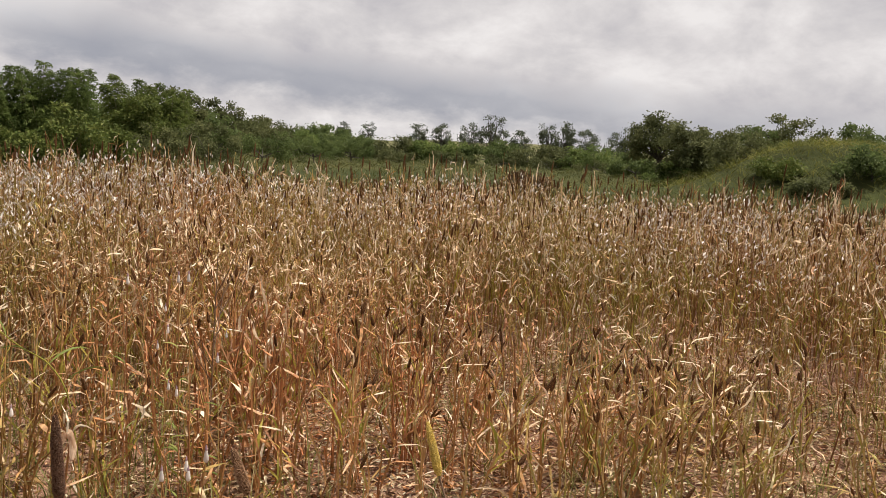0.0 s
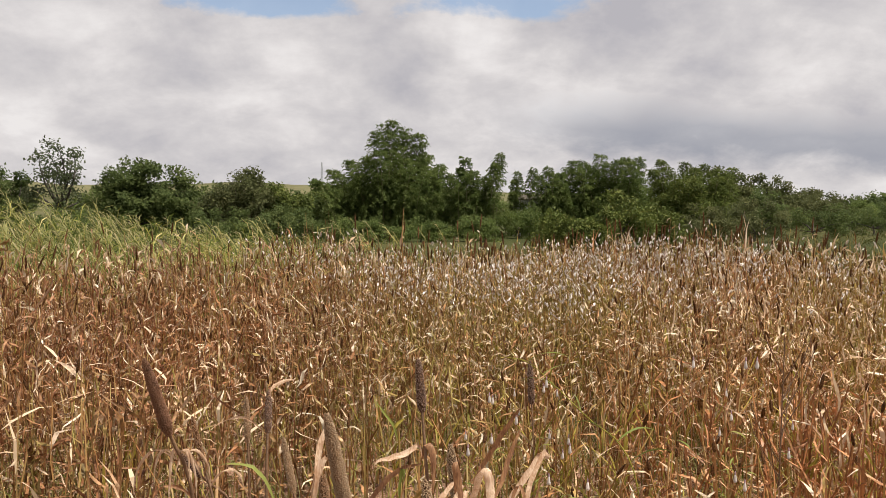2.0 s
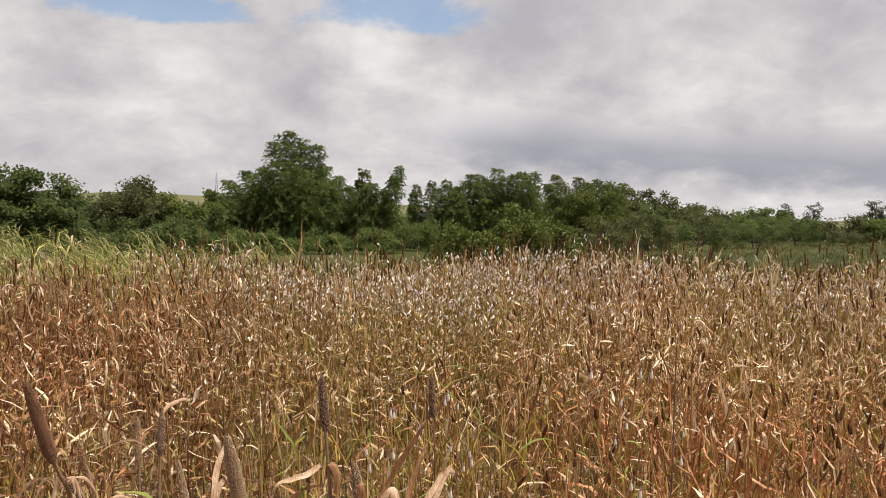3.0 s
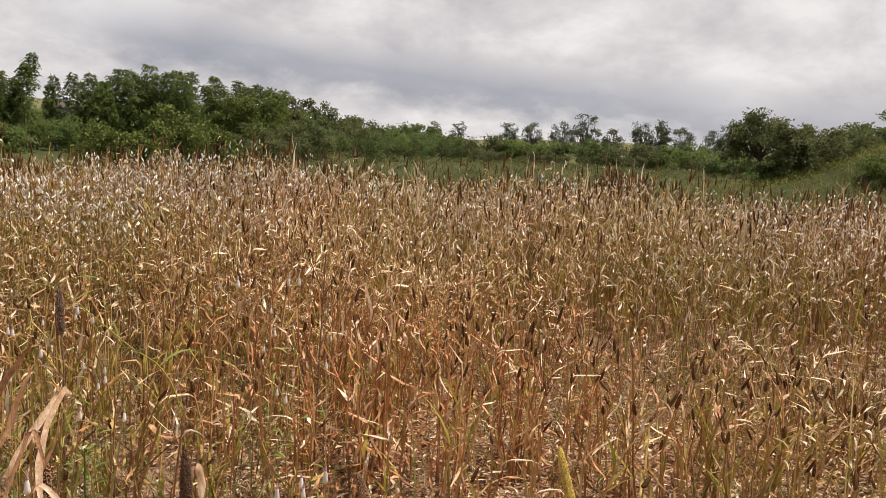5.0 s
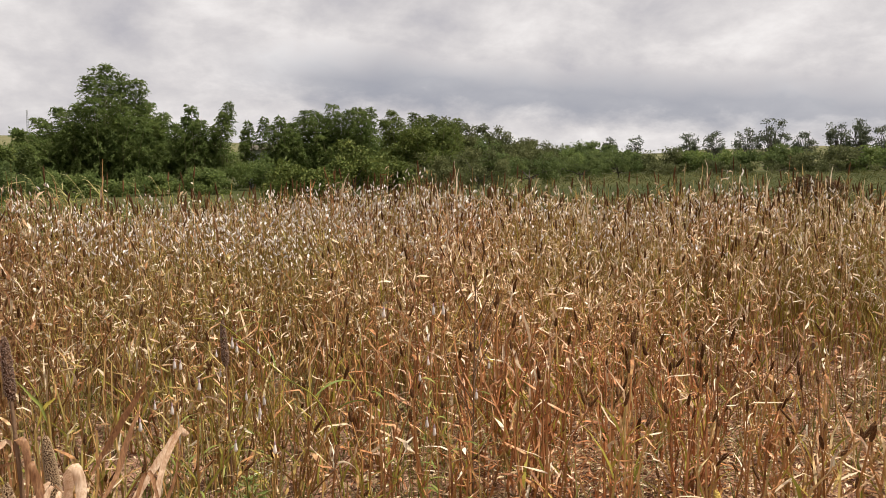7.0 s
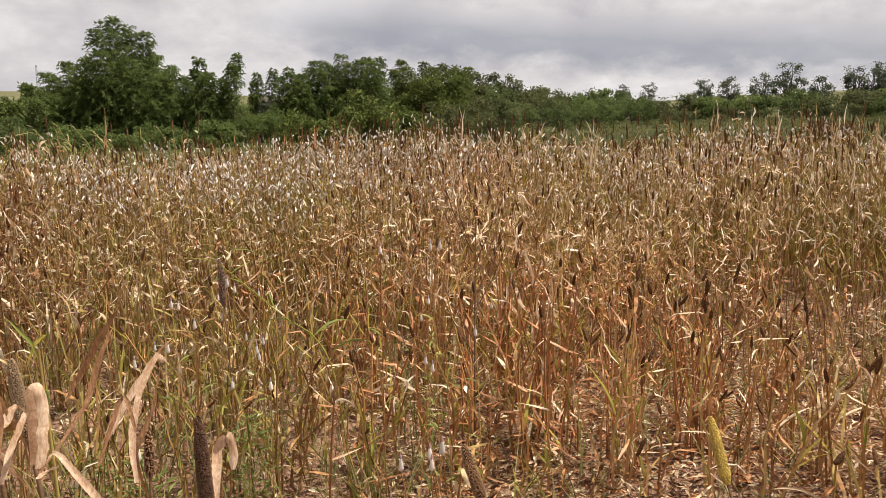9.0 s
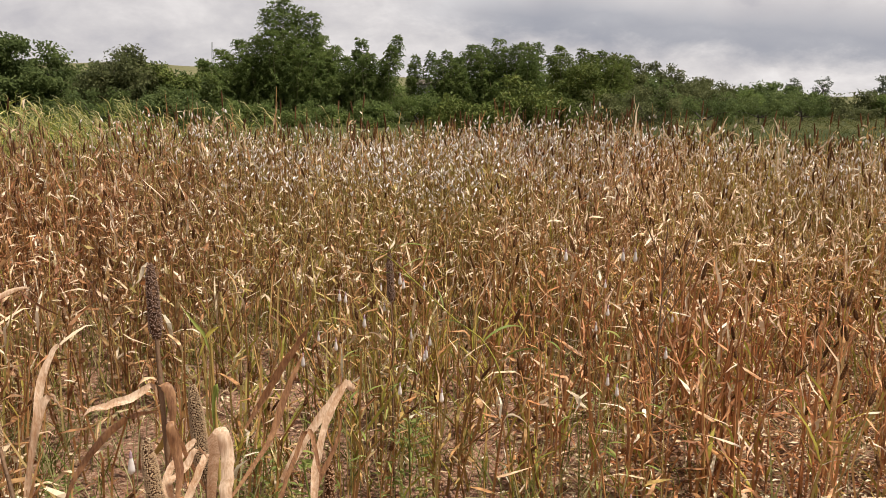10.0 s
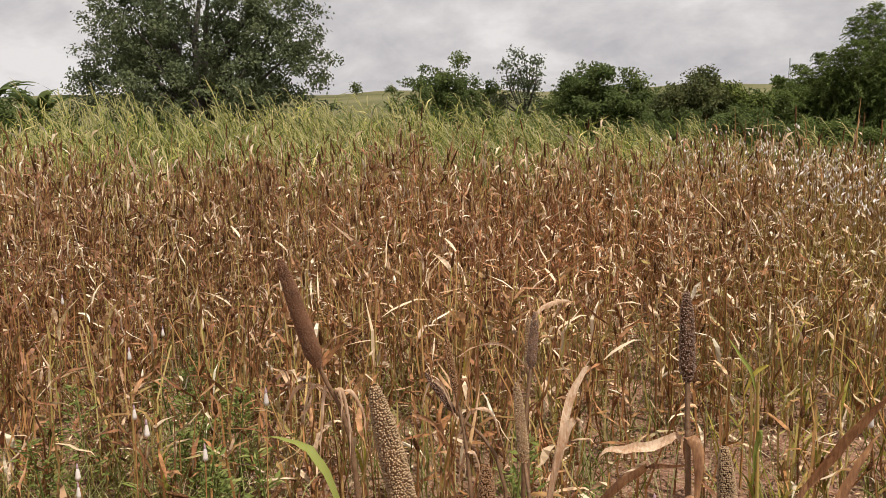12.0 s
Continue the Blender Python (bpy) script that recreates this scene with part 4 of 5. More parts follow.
# shrubs at the foot of the trees
shrubs = [(-56, 27, 2.4, 3.5, BROADLEAF), (-34, 36, 1.5, 2.6, LIGHTLEAF), (-24.5, 36, 1.6, 4.0, BROADLEAF), (-15, 36, 1.7, 4.0, BROADLEAF), (-10.5, 38, 1.8, 3.6, BROADLEAF),
          (-6, 40, 1.2, 3.0, BAMBOO), (-1.5, 40, 1.1, 3.0, BAMBOO), (2.2, 40, 1.2, 2.8, BAMBOO), (8.0, 30, 1.4, 1.8, LIGHTLEAF), (5.3, 46, 1.72, 3.2, BAMBOO), (9.6, 29, 1.3, 2.6, LIGHTLEAF), (12.2, 31, 2.2, 2.8, LIGHTLEAF),
          (14.6, 33, 1.7, 2.4, LIGHTLEAF), (17.5, 36, 1.8, 3.0, OLIVELEAF), (20.5, 42, 2.0, 4.0, OLIVELEAF), (24, 50, 2.0, 5.0, BROADLEAF), (27.5, 58, 2.2, 4.5, BROADLEAF), (30, 66, 2.3, 4.5, BROADLEAF),
          (33, 72, 1.3, 4.0, OLIVELEAF), (36.5, 80, 1.3, 5.5, OLIVELEAF), (40, 84, 1.3, 6.0, OLIVELEAF), (43.5, 84, 1.3, 6.0, OLIVELEAF), (47, 80, 1.3, 6.0, OLIVELEAF), (50, 70, 1.3, 6.0, OLIVELEAF),
          (51.5, 46, 1.5, 2.6, BAMBOO), (55.5, 42, 2.2, 3.6, OLIVELEAF), (58, 36, 0.8, 2.4, LIGHTLEAF), (63.5, 36, 1.5, 3.0, BROADLEAF), (67, 38, 2.4, 4.0, BROADLEAF), (60.5, 34, 0.7, 2.4, OLIVELEAF)]
for i, (az, d, hh, w, mat) in enumerate(shrubs):
    T("shrub", 200 + i, az, d, hh, w, mat, "leafy green shrub at the foot of the tree line", 2600, 0.12, 0.0, 7, 0.3, category="shrub")
T("shrub", 240, 42.3, 27, 0.75, 1.9, BROWNBUSH, "reddish brown dry bush beyond the crop", 1800, 0.10, 0.0, 7, 0.3, category="shrub")


# far trees on the hill, a hut and a mast
for az, el in ((-36.2, 2.75), (-33.9, 2.4)):
    T("tree", int(300 + az), az, 240, h_at(240, el) - float(ground_z(*polar(az, 240))) + 0.18, 2.6, BROADLEAF, "small lone tree on the grassy hill", 300, 0.5, 0.2, 5)


def box(cx, cy, cz, sx, sy, sz):
    v = np.array([(x, y, z) for z in (-0.5, 0.5) for y in (-0.5, 0.5) for x in (-0.5, 0.5)]) * (sx, sy, sz) + (cx, cy, cz)
    return v, np.array([(0, 2, 3, 1), (4, 5, 7, 6), (0, 1, 5, 4), (2, 6, 7, 3), (0, 4, 6, 2), (1, 3, 7, 5)])


hut = new("hut")
hut.matrix_basis = Matrix.Translation((*polar(5.75, 53.0), 0.18)) @ Matrix.Rotation(radians(-6), 4, "Z")
piece("wall", *box(0, 0, 1.15, 1.5, 1.6, 2.3), WHITEWASH, hut)
for sgn in (-1, 1):
    rp = np.array([(-0.85, sgn * 0.95, 2.22), (0.85, sgn * 0.95, 2.22), (0.85, 0, 2.5), (-0.85, 0, 2.5)])
    piece("roof_slope", np.concatenate([rp, rp + (0, 0, 0.05)]), np.array([(0, 1, 2, 3), (7, 6, 5, 4), (0, 4, 5, 1), (1, 5, 6, 2), (2, 6, 7, 3), (3, 7, 4, 0)]), TILE, hut)
piece("door", *box(0.3, -0.82, 0.8, 0.6, 0.05, 1.6), BARK, hut)
tagged(hut, "small whitewashed hut half hidden behind bamboo", "hut")

mast = new("radio_mast")
mz = float(ground_z(*polar(-8.2, 250)))
mast.location = (*polar(-8.2, 250), mz)
mh = 1.45 + 250 * math.tan(radians(3.6)) - mz
for k in range(3):
    a = k * 2.094
    piece("leg", *tube([(0.45 * math.cos(a), 0.45 * math.sin(a), -0.3), (0.15 * math.cos(a), 0.15 * math.sin(a), mh)], (0.06, 0.04), 4), STEEL, mast)
rungs = []
for k in range(12):
    z0, r0 = mh * k / 12, 0.45 - 0.30 * k / 12
    for q in range(3):
        a, b = q * 2.094, (q + 1) * 2.094
        rungs.append(tube([(r0 * math.cos(a), r0 * math.sin(a), z0), (r0 * math.cos(b), r0 * math.sin(b), z0 + mh / 12)], (0.03, 0.03), 3))
V, Q, _ = join(rungs)
tagged(piece("bracing", V, Q, STEEL, mast), kind="stuff")
tagged(mast, "thin steel lattice mast on the far hill", "mast")


def banana_plant(seed, az, dist, height):
    """A banana plant: a soft stem and a crown of long broad leaves."""
    rng = np.random.default_rng(seed)
    top = new("banana_plant")
    top.location = (*polar(az, dist), 0.18)
    piece("stem", *tube([(0, 0, -0.1), (0.05, 0, height * 0.3), (0, 0.04, height * 0.58)], (0.13, 0.11, 0.07), 8), CULM, top, smooth=True)
    for k in range(13):
        V, Q = blade(rng, (0, 0, height * 0.55), k * 0.97 + rng.normal(0, 0.15), height * rng.uniform(0.42, 0.58), 0.26, rng.uniform(0.9, 1.35), rng.uniform(0.2, 0.9), 10, 2, 0.25, 0.25)
        piece("leaf", V, Q, BROADLEAF, top, smooth=True)
    return tagged(top, "banana plant with long broad leaves beside the big tree", "banana plant", "banana plants")


banana_plant(1, -57.6, 26, h_at(26, 4.0))
banana_plant(2, -54.9, 27, h_at(27, 3.3))


# ---- near plants that stand out ----
def beads(rng, base, tip, radius, size, material, parent, cover=1.0):
    """Round grains set in rings over a seed head."""
    base, tip = np.asarray(base, float), np.asarray(tip, float)
    ax = unit(tip - base)
    L = np.linalg.norm(tip - base)
    a = unit(np.cross(ax, (0.3, 1, 0.2)))
    b = np.cross(ax, a)
    rows = int(L / (size * 0.92))
    P, N = [], []
    for i in range(rows):
        t = (i + 0.5) / rows
        r = radius * min(0.45 + t * 4, 1) * (1 - 0.25 * t) * math.sqrt(max(0.03, 1 - max(0.0, (t - 0.6) / 0.42) ** 2))
        n = max(3, int(2 * math.pi * r / (size * 0.98)))
        for k in range(n):
            if rng.uniform() > cover:
                continue
            g = (k + 0.5 * (i % 2) + rng.normal(0, 0.22) + i * 0.21) * 2 * math.pi / n
            d = a * math.cos(g) + b * math.sin(g)
            P.append(base + ax * (L * t + rng.normal(0, size * 0.18)) + d * r * rng.uniform(0.95, 1.04))
            N.append(d)
    P, N = np.array(P), np.array(N)
    V0, Q0 = tube([(0, 0, z) for z in (-0.15, 0.15, 0.42)], (0.48, 0.46, 0.12), 4)
    sc = size * rng.uniform(0.95, 1.22, (len(P), 1, 1))
    T1 = unit(np.cross(N, ax[None]))
    T2 = np.cross(N, T1)
    V = P[:, None] + sc * (V0[None, :, 0:1] * T1[:, None] + V0[None, :, 1:2] * T2[:, None] + V0[None, :, 2:3] * N[:, None])
    Q = (Q0[None] + (np.arange(len(P)) * len(V0))[:, None, None]).reshape(-1, 4)
    return tagged(piece("grain", V.reshape(-1, 3), Q, material, parent, smooth=True), kind="stuff")


def curve_through(pts, n=14):
    """A smooth line through the given places."""
    p = np.asarray(pts, float)
    p = np.concatenate([[2 * p[0] - p[1]], p, [2 * p[-1] - p[-2]]])
    out = []
    m = len(p) - 3
    for u in np.linspace(0, m - 1e-6, n):
        i = int(u)
        t = u - i
        a, b, c, d = p[i:i + 4]
        out.append(0.5 * (2 * b + (c - a) * t + (2 * a - 5 * b + 4 * c - d) * t * t + (3 * b - a - 3 * c + d) * t ** 3))
    return np.array(out)


def shaped_leaf(parent, pts, width, material, side=(1, 0.2, 0.35), turn=0.6, fold=0.22, blunt=False, label=""):
    """A leaf along given places; turn: how far it twists from end to end."""
    P = curve_through(pts, 18)
    T = unit(np.gradient(P, axis=0))
    S = unit(np.cross(T, np.cross(np.asarray(side, float)[None], T)))
    N = np.cross(T, S)
    t = np.linspace(0, 1, len(P))
    w = (turn * (t - 0.3))[:, None]
    S = S * np.cos(w) + N * np.sin(w)
    W = 0.55 * width * np.clip(np.minimum((0.55 if blunt else 0.22) + t * 1.9, (1.03 - t) * 16 if blunt else (1.02 - t) * 1.9), 0.05, 1) * ((1 - 0.25 * t) if blunt else 1.0)
    rg = np.random.default_rng(int(abs(P[0, 0]) * 9999))
    return piece("leaf", *ribbon(P + rg.normal(0, width * 0.03, P.shape), W * rg.uniform(0.9, 1.06, len(P)), S, fold, 3), material, parent, label, smooth=True)


def tall_head(seed, base, tip, radius, core, grain, size, label, cover=1.0, leaves=4, foot=None):
    """A full-grown millet plant whose head is near enough to show its grains."""
    rng = np.random.default_rng(seed)
    base, tip = np.array(base), np.array(tip)
    top = new("millet_plant")
    lean = (tip - base) / np.linalg.norm(tip - base)
    fx, fy = foot or (base[0] - lean[0] * 0.30 + rng.normal(0, 0.02), base[1] - lean[1] * 0.2 + rng.normal(0, 0.02))
    gz = float(ground_z(fx, fy))
    top.location = (fx, fy, gz)
    o = np.array([fx, fy, gz])
    path = curve_through([(0, 0, -0.02), (np.array([fx, fy, 0]) * 0.5 + base * 0.5) * (1, 1, 0) - (fx, fy, 0) + (0, 0, (base[2] - gz) * 0.5), base - o - lean * 0.12, base - o + lean * 0.01], 12)
    piece("stalk", *tube(path, np.linspace(0.0045, 0.0022, 12), 6), DARK_STALK, top, smooth=True)
    head = piece("seed_head", *spindle(base - o, tip - o, radius * 0.92, 13, 10), core, top, smooth=True)
    beads(rng, base - o, tip - o, radius, size, grain, head, cover)
    for i in range(leaves):
        piece("leaf", *dry_blade(rng, along(path, rng.uniform(0.25, 0.72)), 9, 2, 0.2, 0.8), LEAF, top, smooth=True)
    tagged(top, label, "millet plant", "tall millet plants with ripe heads")
    return top, o


def add_leaf(plant, pts, width, material, **more):
    top, o = plant
    return shaped_leaf(top, np.asarray(pts, float) - o, width, material, **more)


pale = tall_head(1, (-0.097, 0.889, 1.127), (-0.116, 0.873, 1.241), 0.0086, GRAIN_BROWN, GRAIN, 0.00155, "tall millet plant with a thick head of pale round grains", leaves=2)
smooth_brown = tall_head(2, (-0.372, 1.134, 1.147), (-0.399, 1.114, 1.259), 0.0088, GRAIN_DARK, GRAIN_RED, 0.0013, "millet plant with a long dull brown head leaning over", leaves=2)
picked = tall_head(3, (-0.021, 1.208, 1.162), (-0.027, 1.221, 1.240), 0.0072, HUSK, GRAIN_PURPLE, 0.0016, "millet plant with a dark purplish head partly stripped of grain", 0.55, 2)
slim = tall_head(4, (-0.235, 1.332, 0.998), (-0.256, 1.354, 1.086), 0.0066, GRAIN_BROWN, GRAIN, 0.0016, "millet plant with a slim light brown head", 0.9, 2)
cream = tall_head(5, (0.032, 1.150, 1.030), (0.020, 1.167, 1.126), 0.0085, HUSK, GRAIN, 0.0017, "millet plant with a cream head among broad dry leaves", 1.0, 2)
dark = tall_head(6, (0.228, 0.800, 1.060), (0.225, 0.807, 1.153), 0.0066, HUSK, GRAIN_DARK, 0.0013, "millet plant with a dark bare head", 0.8, 2)
leaning = tall_head(16, (0.588, 1.140, 0.865), (0.574, 1.176, 0.935), 0.0088, HEAD, GRAIN_BROWN, 0.0020, "short millet plant with a leaning light brown head", 0.9, 2)
far_head = tall_head(7, (0.318, 2.835, 0.800), (0.314, 2.866, 0.946), 0.0120, HEAD, GRAIN_PURPLE, 0.0027, "millet plant with a stout brown head", 0.8, 4)
unripe = tall_head(8, (1.027, 1.198, 0.792), (1.024, 1.244, 0.892), 0.0092, GRAIN_YELLOW, GRAIN_YELLOW, 0.0021, "millet plant with an unripe yellow head", 1.0, 3)
mid_head = tall_head(9, (-0.320, 1.536, 1.046), (-0.321, 1.554, 1.122), 0.0070, GRAIN_BROWN, GRAIN_PURPLE, 0.0018, "millet plant with a worn brown head and one straw leaf", 0.8, 2)
stub_a = tall_head(10, (-0.002, 1.098, 1.012), (-0.016, 1.118, 1.090), 0.0082, HUSK, GRAIN, 0.0020, "short millet plant with a small pale head", 0.95, 3)
stub_b = tall_head(11, (-0.142, 1.060, 1.030), (-0.150, 1.075, 1.110), 0.0085, HEAD, GRAIN_BROWN, 0.0016, "short millet plant with a blunt brown head", 0.9, 4)
thin_a = tall_head(12, (-0.392, 1.683, 0.985), (-0.398, 1.699, 1.080), 0.0066, GRAIN_BROWN, GRAIN, 0.0018, "millet plant with a thin greyish head", 0.6, 3)
thin_b = tall_head(13, (-0.443, 1.536, 0.990), (-0.466, 1.549, 1.074), 0.0055, HEAD, GRAIN_BROWN, 0.0019, "millet plant with a dark slanting head", 0.8, 5)
thin_c = tall_head(14, (-0.445, 1.535, 0.960), (-0.485, 1.519, 1.018), 0.0055, HUSK, GRAIN_PURPLE, 0.0017, "millet plant with a small purple bent head", 0.6, 2)

# broad dry leaves of the tall plants
add_leaf(picked, [(-0.020, 1.205, 1.090), (-0.026, 1.202, 1.114), (-0.045, 1.194, 1.104), (-0.070, 1.186, 1.099), (-0.088, 1.180, 1.094), (-0.098, 1.176, 1.060)], 0.017, TAN_LEAF, side=(0, 0.6, 1), label="broad curling tan leaf")
add_leaf(picked, [(-0.020, 1.204, 1.092), (-0.016, 1.196, 1.116), (-0.006, 1.190, 1.108), (-0.004, 1.182, 1.075), (-0.008, 1.174, 1.030)], 0.020, RUST_LEAF, turn=0.2, label="broad rust-brown hanging leaf")
add_leaf(picked, [(-0.021, 1.207, 1.085), (-0.06, 1.20, 1.075), (-0.10, 1.19, 1.03), (-0.13, 1.185, 0.96)], 0.016, RUST_LEAF, turn=0.8)
paddle = tall_head(15, (0.150, 1.330, 0.890), (0.152, 1.338, 0.955), 0.0075, HEAD, GRAIN_BROWN, 0.0027, "dry millet plant with broad tan leaves", 0.7, 2)
add_leaf(paddle, [(0.097, 1.294, 0.960), (0.120, 1.303, 1.000), (0.150, 1.318, 1.038), (0.172, 1.331, 1.064), (0.184, 1.326, 1.058)], 0.021, TAN_LEAF, blunt=True, label="broad tan leaf with a bent tip")
add_leaf(paddle, [(0.150, 1.325, 0.84), (0.135, 1.31, 0.93), (0.160, 1.32, 0.99), (0.178, 1.33, 1.055)], 0.014, RUST_LEAF)
add_leaf(cream, [(0.036, 1.148, 0.99), (0.060, 1.052, 1.119), (0.070, 1.040, 1.100), (0.070, 1.028, 1.073), (0.064, 1.016, 1.045)], 0.024, TAN_LEAF, turn=0.15, blunt=True, label="wide pale hanging leaf")
add_leaf(cream, [(0.034, 1.150, 0.96), (0.015, 1.067, 1.060), (0.027, 1.075, 1.078), (0.038, 1.083, 1.093), (0.050, 1.080, 1.080)], 0.014, TAN_LEAF)
add_leaf(cream, [(0.032, 1.148, 1.02), (0.024, 1.040, 1.134), (0.030, 1.033, 1.110), (0.032, 1.021, 1.078), (0.027, 1.011, 1.050)], 0.016, RUST_LEAF, turn=0.2)
add_leaf(cream, [(0.034, 1.150, 0.98), (0.091, 1.192, 1.050), (0.106, 1.202, 1.090), (0.121, 1.212, 1.125), (0.130, 1.218, 1.140)], 0.015, RUST_LEAF)
add_leaf(dark, [(0.228, 0.800, 1.03), (0.238, 0.853, 1.095), (0.245, 0.858, 1.113), (0.252, 0.857, 1.109), (0.252, 0.850, 1.085)], 0.018, TAN_LEAF, blunt=True)
add_leaf(dark, [(0.226, 0.802, 0.98), (0.15, 0.83, 1.07), (0.112, 0.855, 1.117), (0.100, 0.853, 1.114)], 0.012, TAN_LEAF)
add_leaf(slim, [(-0.215, 1.340, 0.93), (-0.205, 1.354, 1.000), (-0.200, 1.370, 1.050), (-0.192, 1.385, 1.085), (-0.182, 1.394, 1.105), (-0.178, 1.394, 1.096)], 0.018, TAN_LEAF, label="upright tan leaf with a pale tip")
add_leaf(slim, [(-0.215, 1.340, 0.90), (-0.20, 1.35, 1.01), (-0.185, 1.36, 1.05), (-0.17, 1.36, 1.03)], 0.020, TAN_LEAF)
add_leaf(mid_head, [(-0.321, 1.540, 1.080), (-0.318, 1.553, 1.120), (-0.300, 1.566, 1.134), (-0.282, 1.576, 1.138), (-0.276, 1.577, 1.132)], 0.013, TAN_LEAF, side=(0, 0.5, 1))
add_leaf(mid_head, [(-0.320, 1.536, 1.04), (-0.36, 1.53, 1.075), (-0.40, 1.52, 1.07), (-0.43, 1.51, 1.05)], 0.008, TAN_LEAF)
add_leaf(stub_b, [(-0.14, 1.05, 0.98), (-0.165, 1.045, 1.06), (-0.18, 1.04, 1.085), (-0.19, 1.035, 1.05)], 0.014, TAN_LEAF)
for k, (dx, dz) in enumerate(((-0.03, 0.05), (0.02, 0.06), (0.05, 0.02), (-0.06, -0.01), (0.03, -0.05), (-0.01, -0.09))):
    add_leaf(thin_b, [(-0.44, 1.53, 0.90 + dz), (-0.44 + dx * 0.6, 1.525, 0.95 + dz), (-0.44 + dx * 1.3, 1.52, 0.955 + dz), (-0.44 + dx * 1.8, 1.515, 0.90 + dz)], 0.012, (TAN_LEAF, RUST_LEAF)[k % 2])
    add_leaf(smooth_brown, [(-0.365, 1.145, 1.11), (-0.365 + dx * 0.5, 1.142, 1.125), (-0.365 + dx * 0.9, 1.138, 1.10 + 0.2 * dz), (-0.365 + dx, 1.134, 1.06 + 0.3 * dz)], 0.008, TAN_LEAF)

add_leaf(cream, [(0.009, 1.094, 1.002), (0.003, 1.109, 1.028), (0.001, 1.121, 1.047), (0.009, 1.132, 1.061), (0.025, 1.145, 1.076)], 0.016, TAN_LEAF, blunt=True, turn=0.3)
add_leaf(cream, [(0.02, 1.059, 1.018), (0.023, 1.069, 1.029), (0.03, 1.085, 1.052), (0.041, 1.101, 1.076), (0.043, 1.106, 1.078)], 0.015, TAN_LEAF, blunt=True, turn=0.3)
add_leaf(paddle, [(0.139, 1.233, 0.923), (0.136, 1.261, 0.976), (0.147, 1.285, 1.025), (0.164, 1.301, 1.058), (0.174, 1.311, 1.077)], 0.018, TAN_LEAF, blunt=True, turn=0.3)
add_leaf(paddle, [(0.143, 1.25, 0.987), (0.129, 1.271, 1.031), (0.11, 1.259, 0.992), (0.093, 1.243, 0.949)], 0.012, RUST_LEAF, blunt=True, turn=0.3)
add_leaf(cream, [(0.063, 1.01, 1.038), (0.072, 1.018, 1.042), (0.083, 1.025, 1.042)], 0.018, TAN_LEAF, blunt=True, turn=0.3)
add_leaf(cream, [(0.007, 1.001, 1.048), (0.018, 1.01, 1.05), (0.027, 1.018, 1.052)], 0.014, TAN_LEAF, blunt=True, turn=0.3)

add_leaf(paddle, [(0.056, 1.284, 1.03), (0.075, 1.289, 1.06), (0.101, 1.286, 1.104), (0.126, 1.286, 1.142), (0.132, 1.283, 1.151)], 0.020, RUST_LEAF, turn=0.3, label="broad rust-brown leaf")

# a fresh green plant whose leaf arches in front, and one leaf that yellows
fresh = new("green_millet_plant")
fo = np.array([-0.150, 0.940, float(ground_z(-0.15, 0.94))])
fresh.location = fo
piece("stalk", *tube(curve_through([(0, 0, -0.02), (-0.01, 0, 0.4), (-0.025, -0.012, 0.86)], 8), np.linspace(0.006, 0.004, 8), 6), GREEN_LEAF, fresh, smooth=True)
shaped_leaf(fresh, np.array([(-0.175, 0.928, 1.06), (-0.187, 0.924, 1.136), (-0.205, 0.922, 1.165), (-0.228, 0.920, 1.172), (-0.250, 0.918, 1.170)]) - fo, 0.013, GREEN_LEAF, side=(0.2, 1, 0.4))
shaped_leaf(fresh, np.array([(-0.172, 0.93, 1.03), (-0.150, 0.925, 1.10), (-0.120, 0.915, 1.115), (-0.095, 0.905, 1.085)]) - fo, 0.013, YELLOW_LEAF, side=(0.2, 1, 0.4))
tagged(fresh, "green millet plant with a long arching leaf", "millet plant")
lime = new("yellowing_millet_plant")
lo = np.array([-0.10, 2.03, float(ground_z(-0.10, 2.03))])
lime.location = lo
piece("stalk", *tube(curve_through([(0, 0, -0.02), (0.01, 0, 0.35), (0, 0.01, 0.72)], 8), np.linspace(0.005, 0.003, 8), 6), STALK, lime, smooth=True)
shaped_leaf(lime, np.array([(-0.10, 2.045, 0.88), (-0.113, 2.050, 0.926), (-0.138, 2.054, 0.960), (-0.162, 2.058, 0.990)]) - lo, 0.014, GREEN_LEAF)
shaped_leaf(lime, np.array([(-0.125, 2.045, 0.88), (-0.110, 2.050, 0.922), (-0.092, 2.056, 0.940), (-0.078, 2.060, 0.945)]) - lo, 0.015, YELLOW_LEAF)
shaped_leaf(lime, np.array([(-0.10, 2.03, 0.72), (-0.095, 2.025, 0.80), (-0.088, 2.02, 0.83), (-0.086, 2.01, 0.78)]) - lo, 0.018, GREEN_LEAF)
tagged(lime, "millet plant with two yellow-green leaves", "millet plant")

# a tall stray stalk with a pale sheath at the crop's edge
stray = new("tall_stalk")
so = np.array([-0.32, 6.84, float(ground_z(-0.32, 6.84))])
stray.location = so
piece("stalk", *tube([(0, 0, -0.02), (0.01, 0, 0.6), (0.0, 0, 1.12), (0.012, 0, 1.34)], (0.007, 0.006, 0.004, 0.002), 6), STALK, stray, smooth=True)
shaped_leaf(stray, [(-0.005, 0, 0.98), (-0.012, 0.0, 1.06), (0.004, 0, 1.15), (0.016, 0, 1.22)], 0.030, TAN_LEAF, label="pale dry sheath")
tagged(stray, "tall dry stalk with a pale sheath above the crop", "stalk")


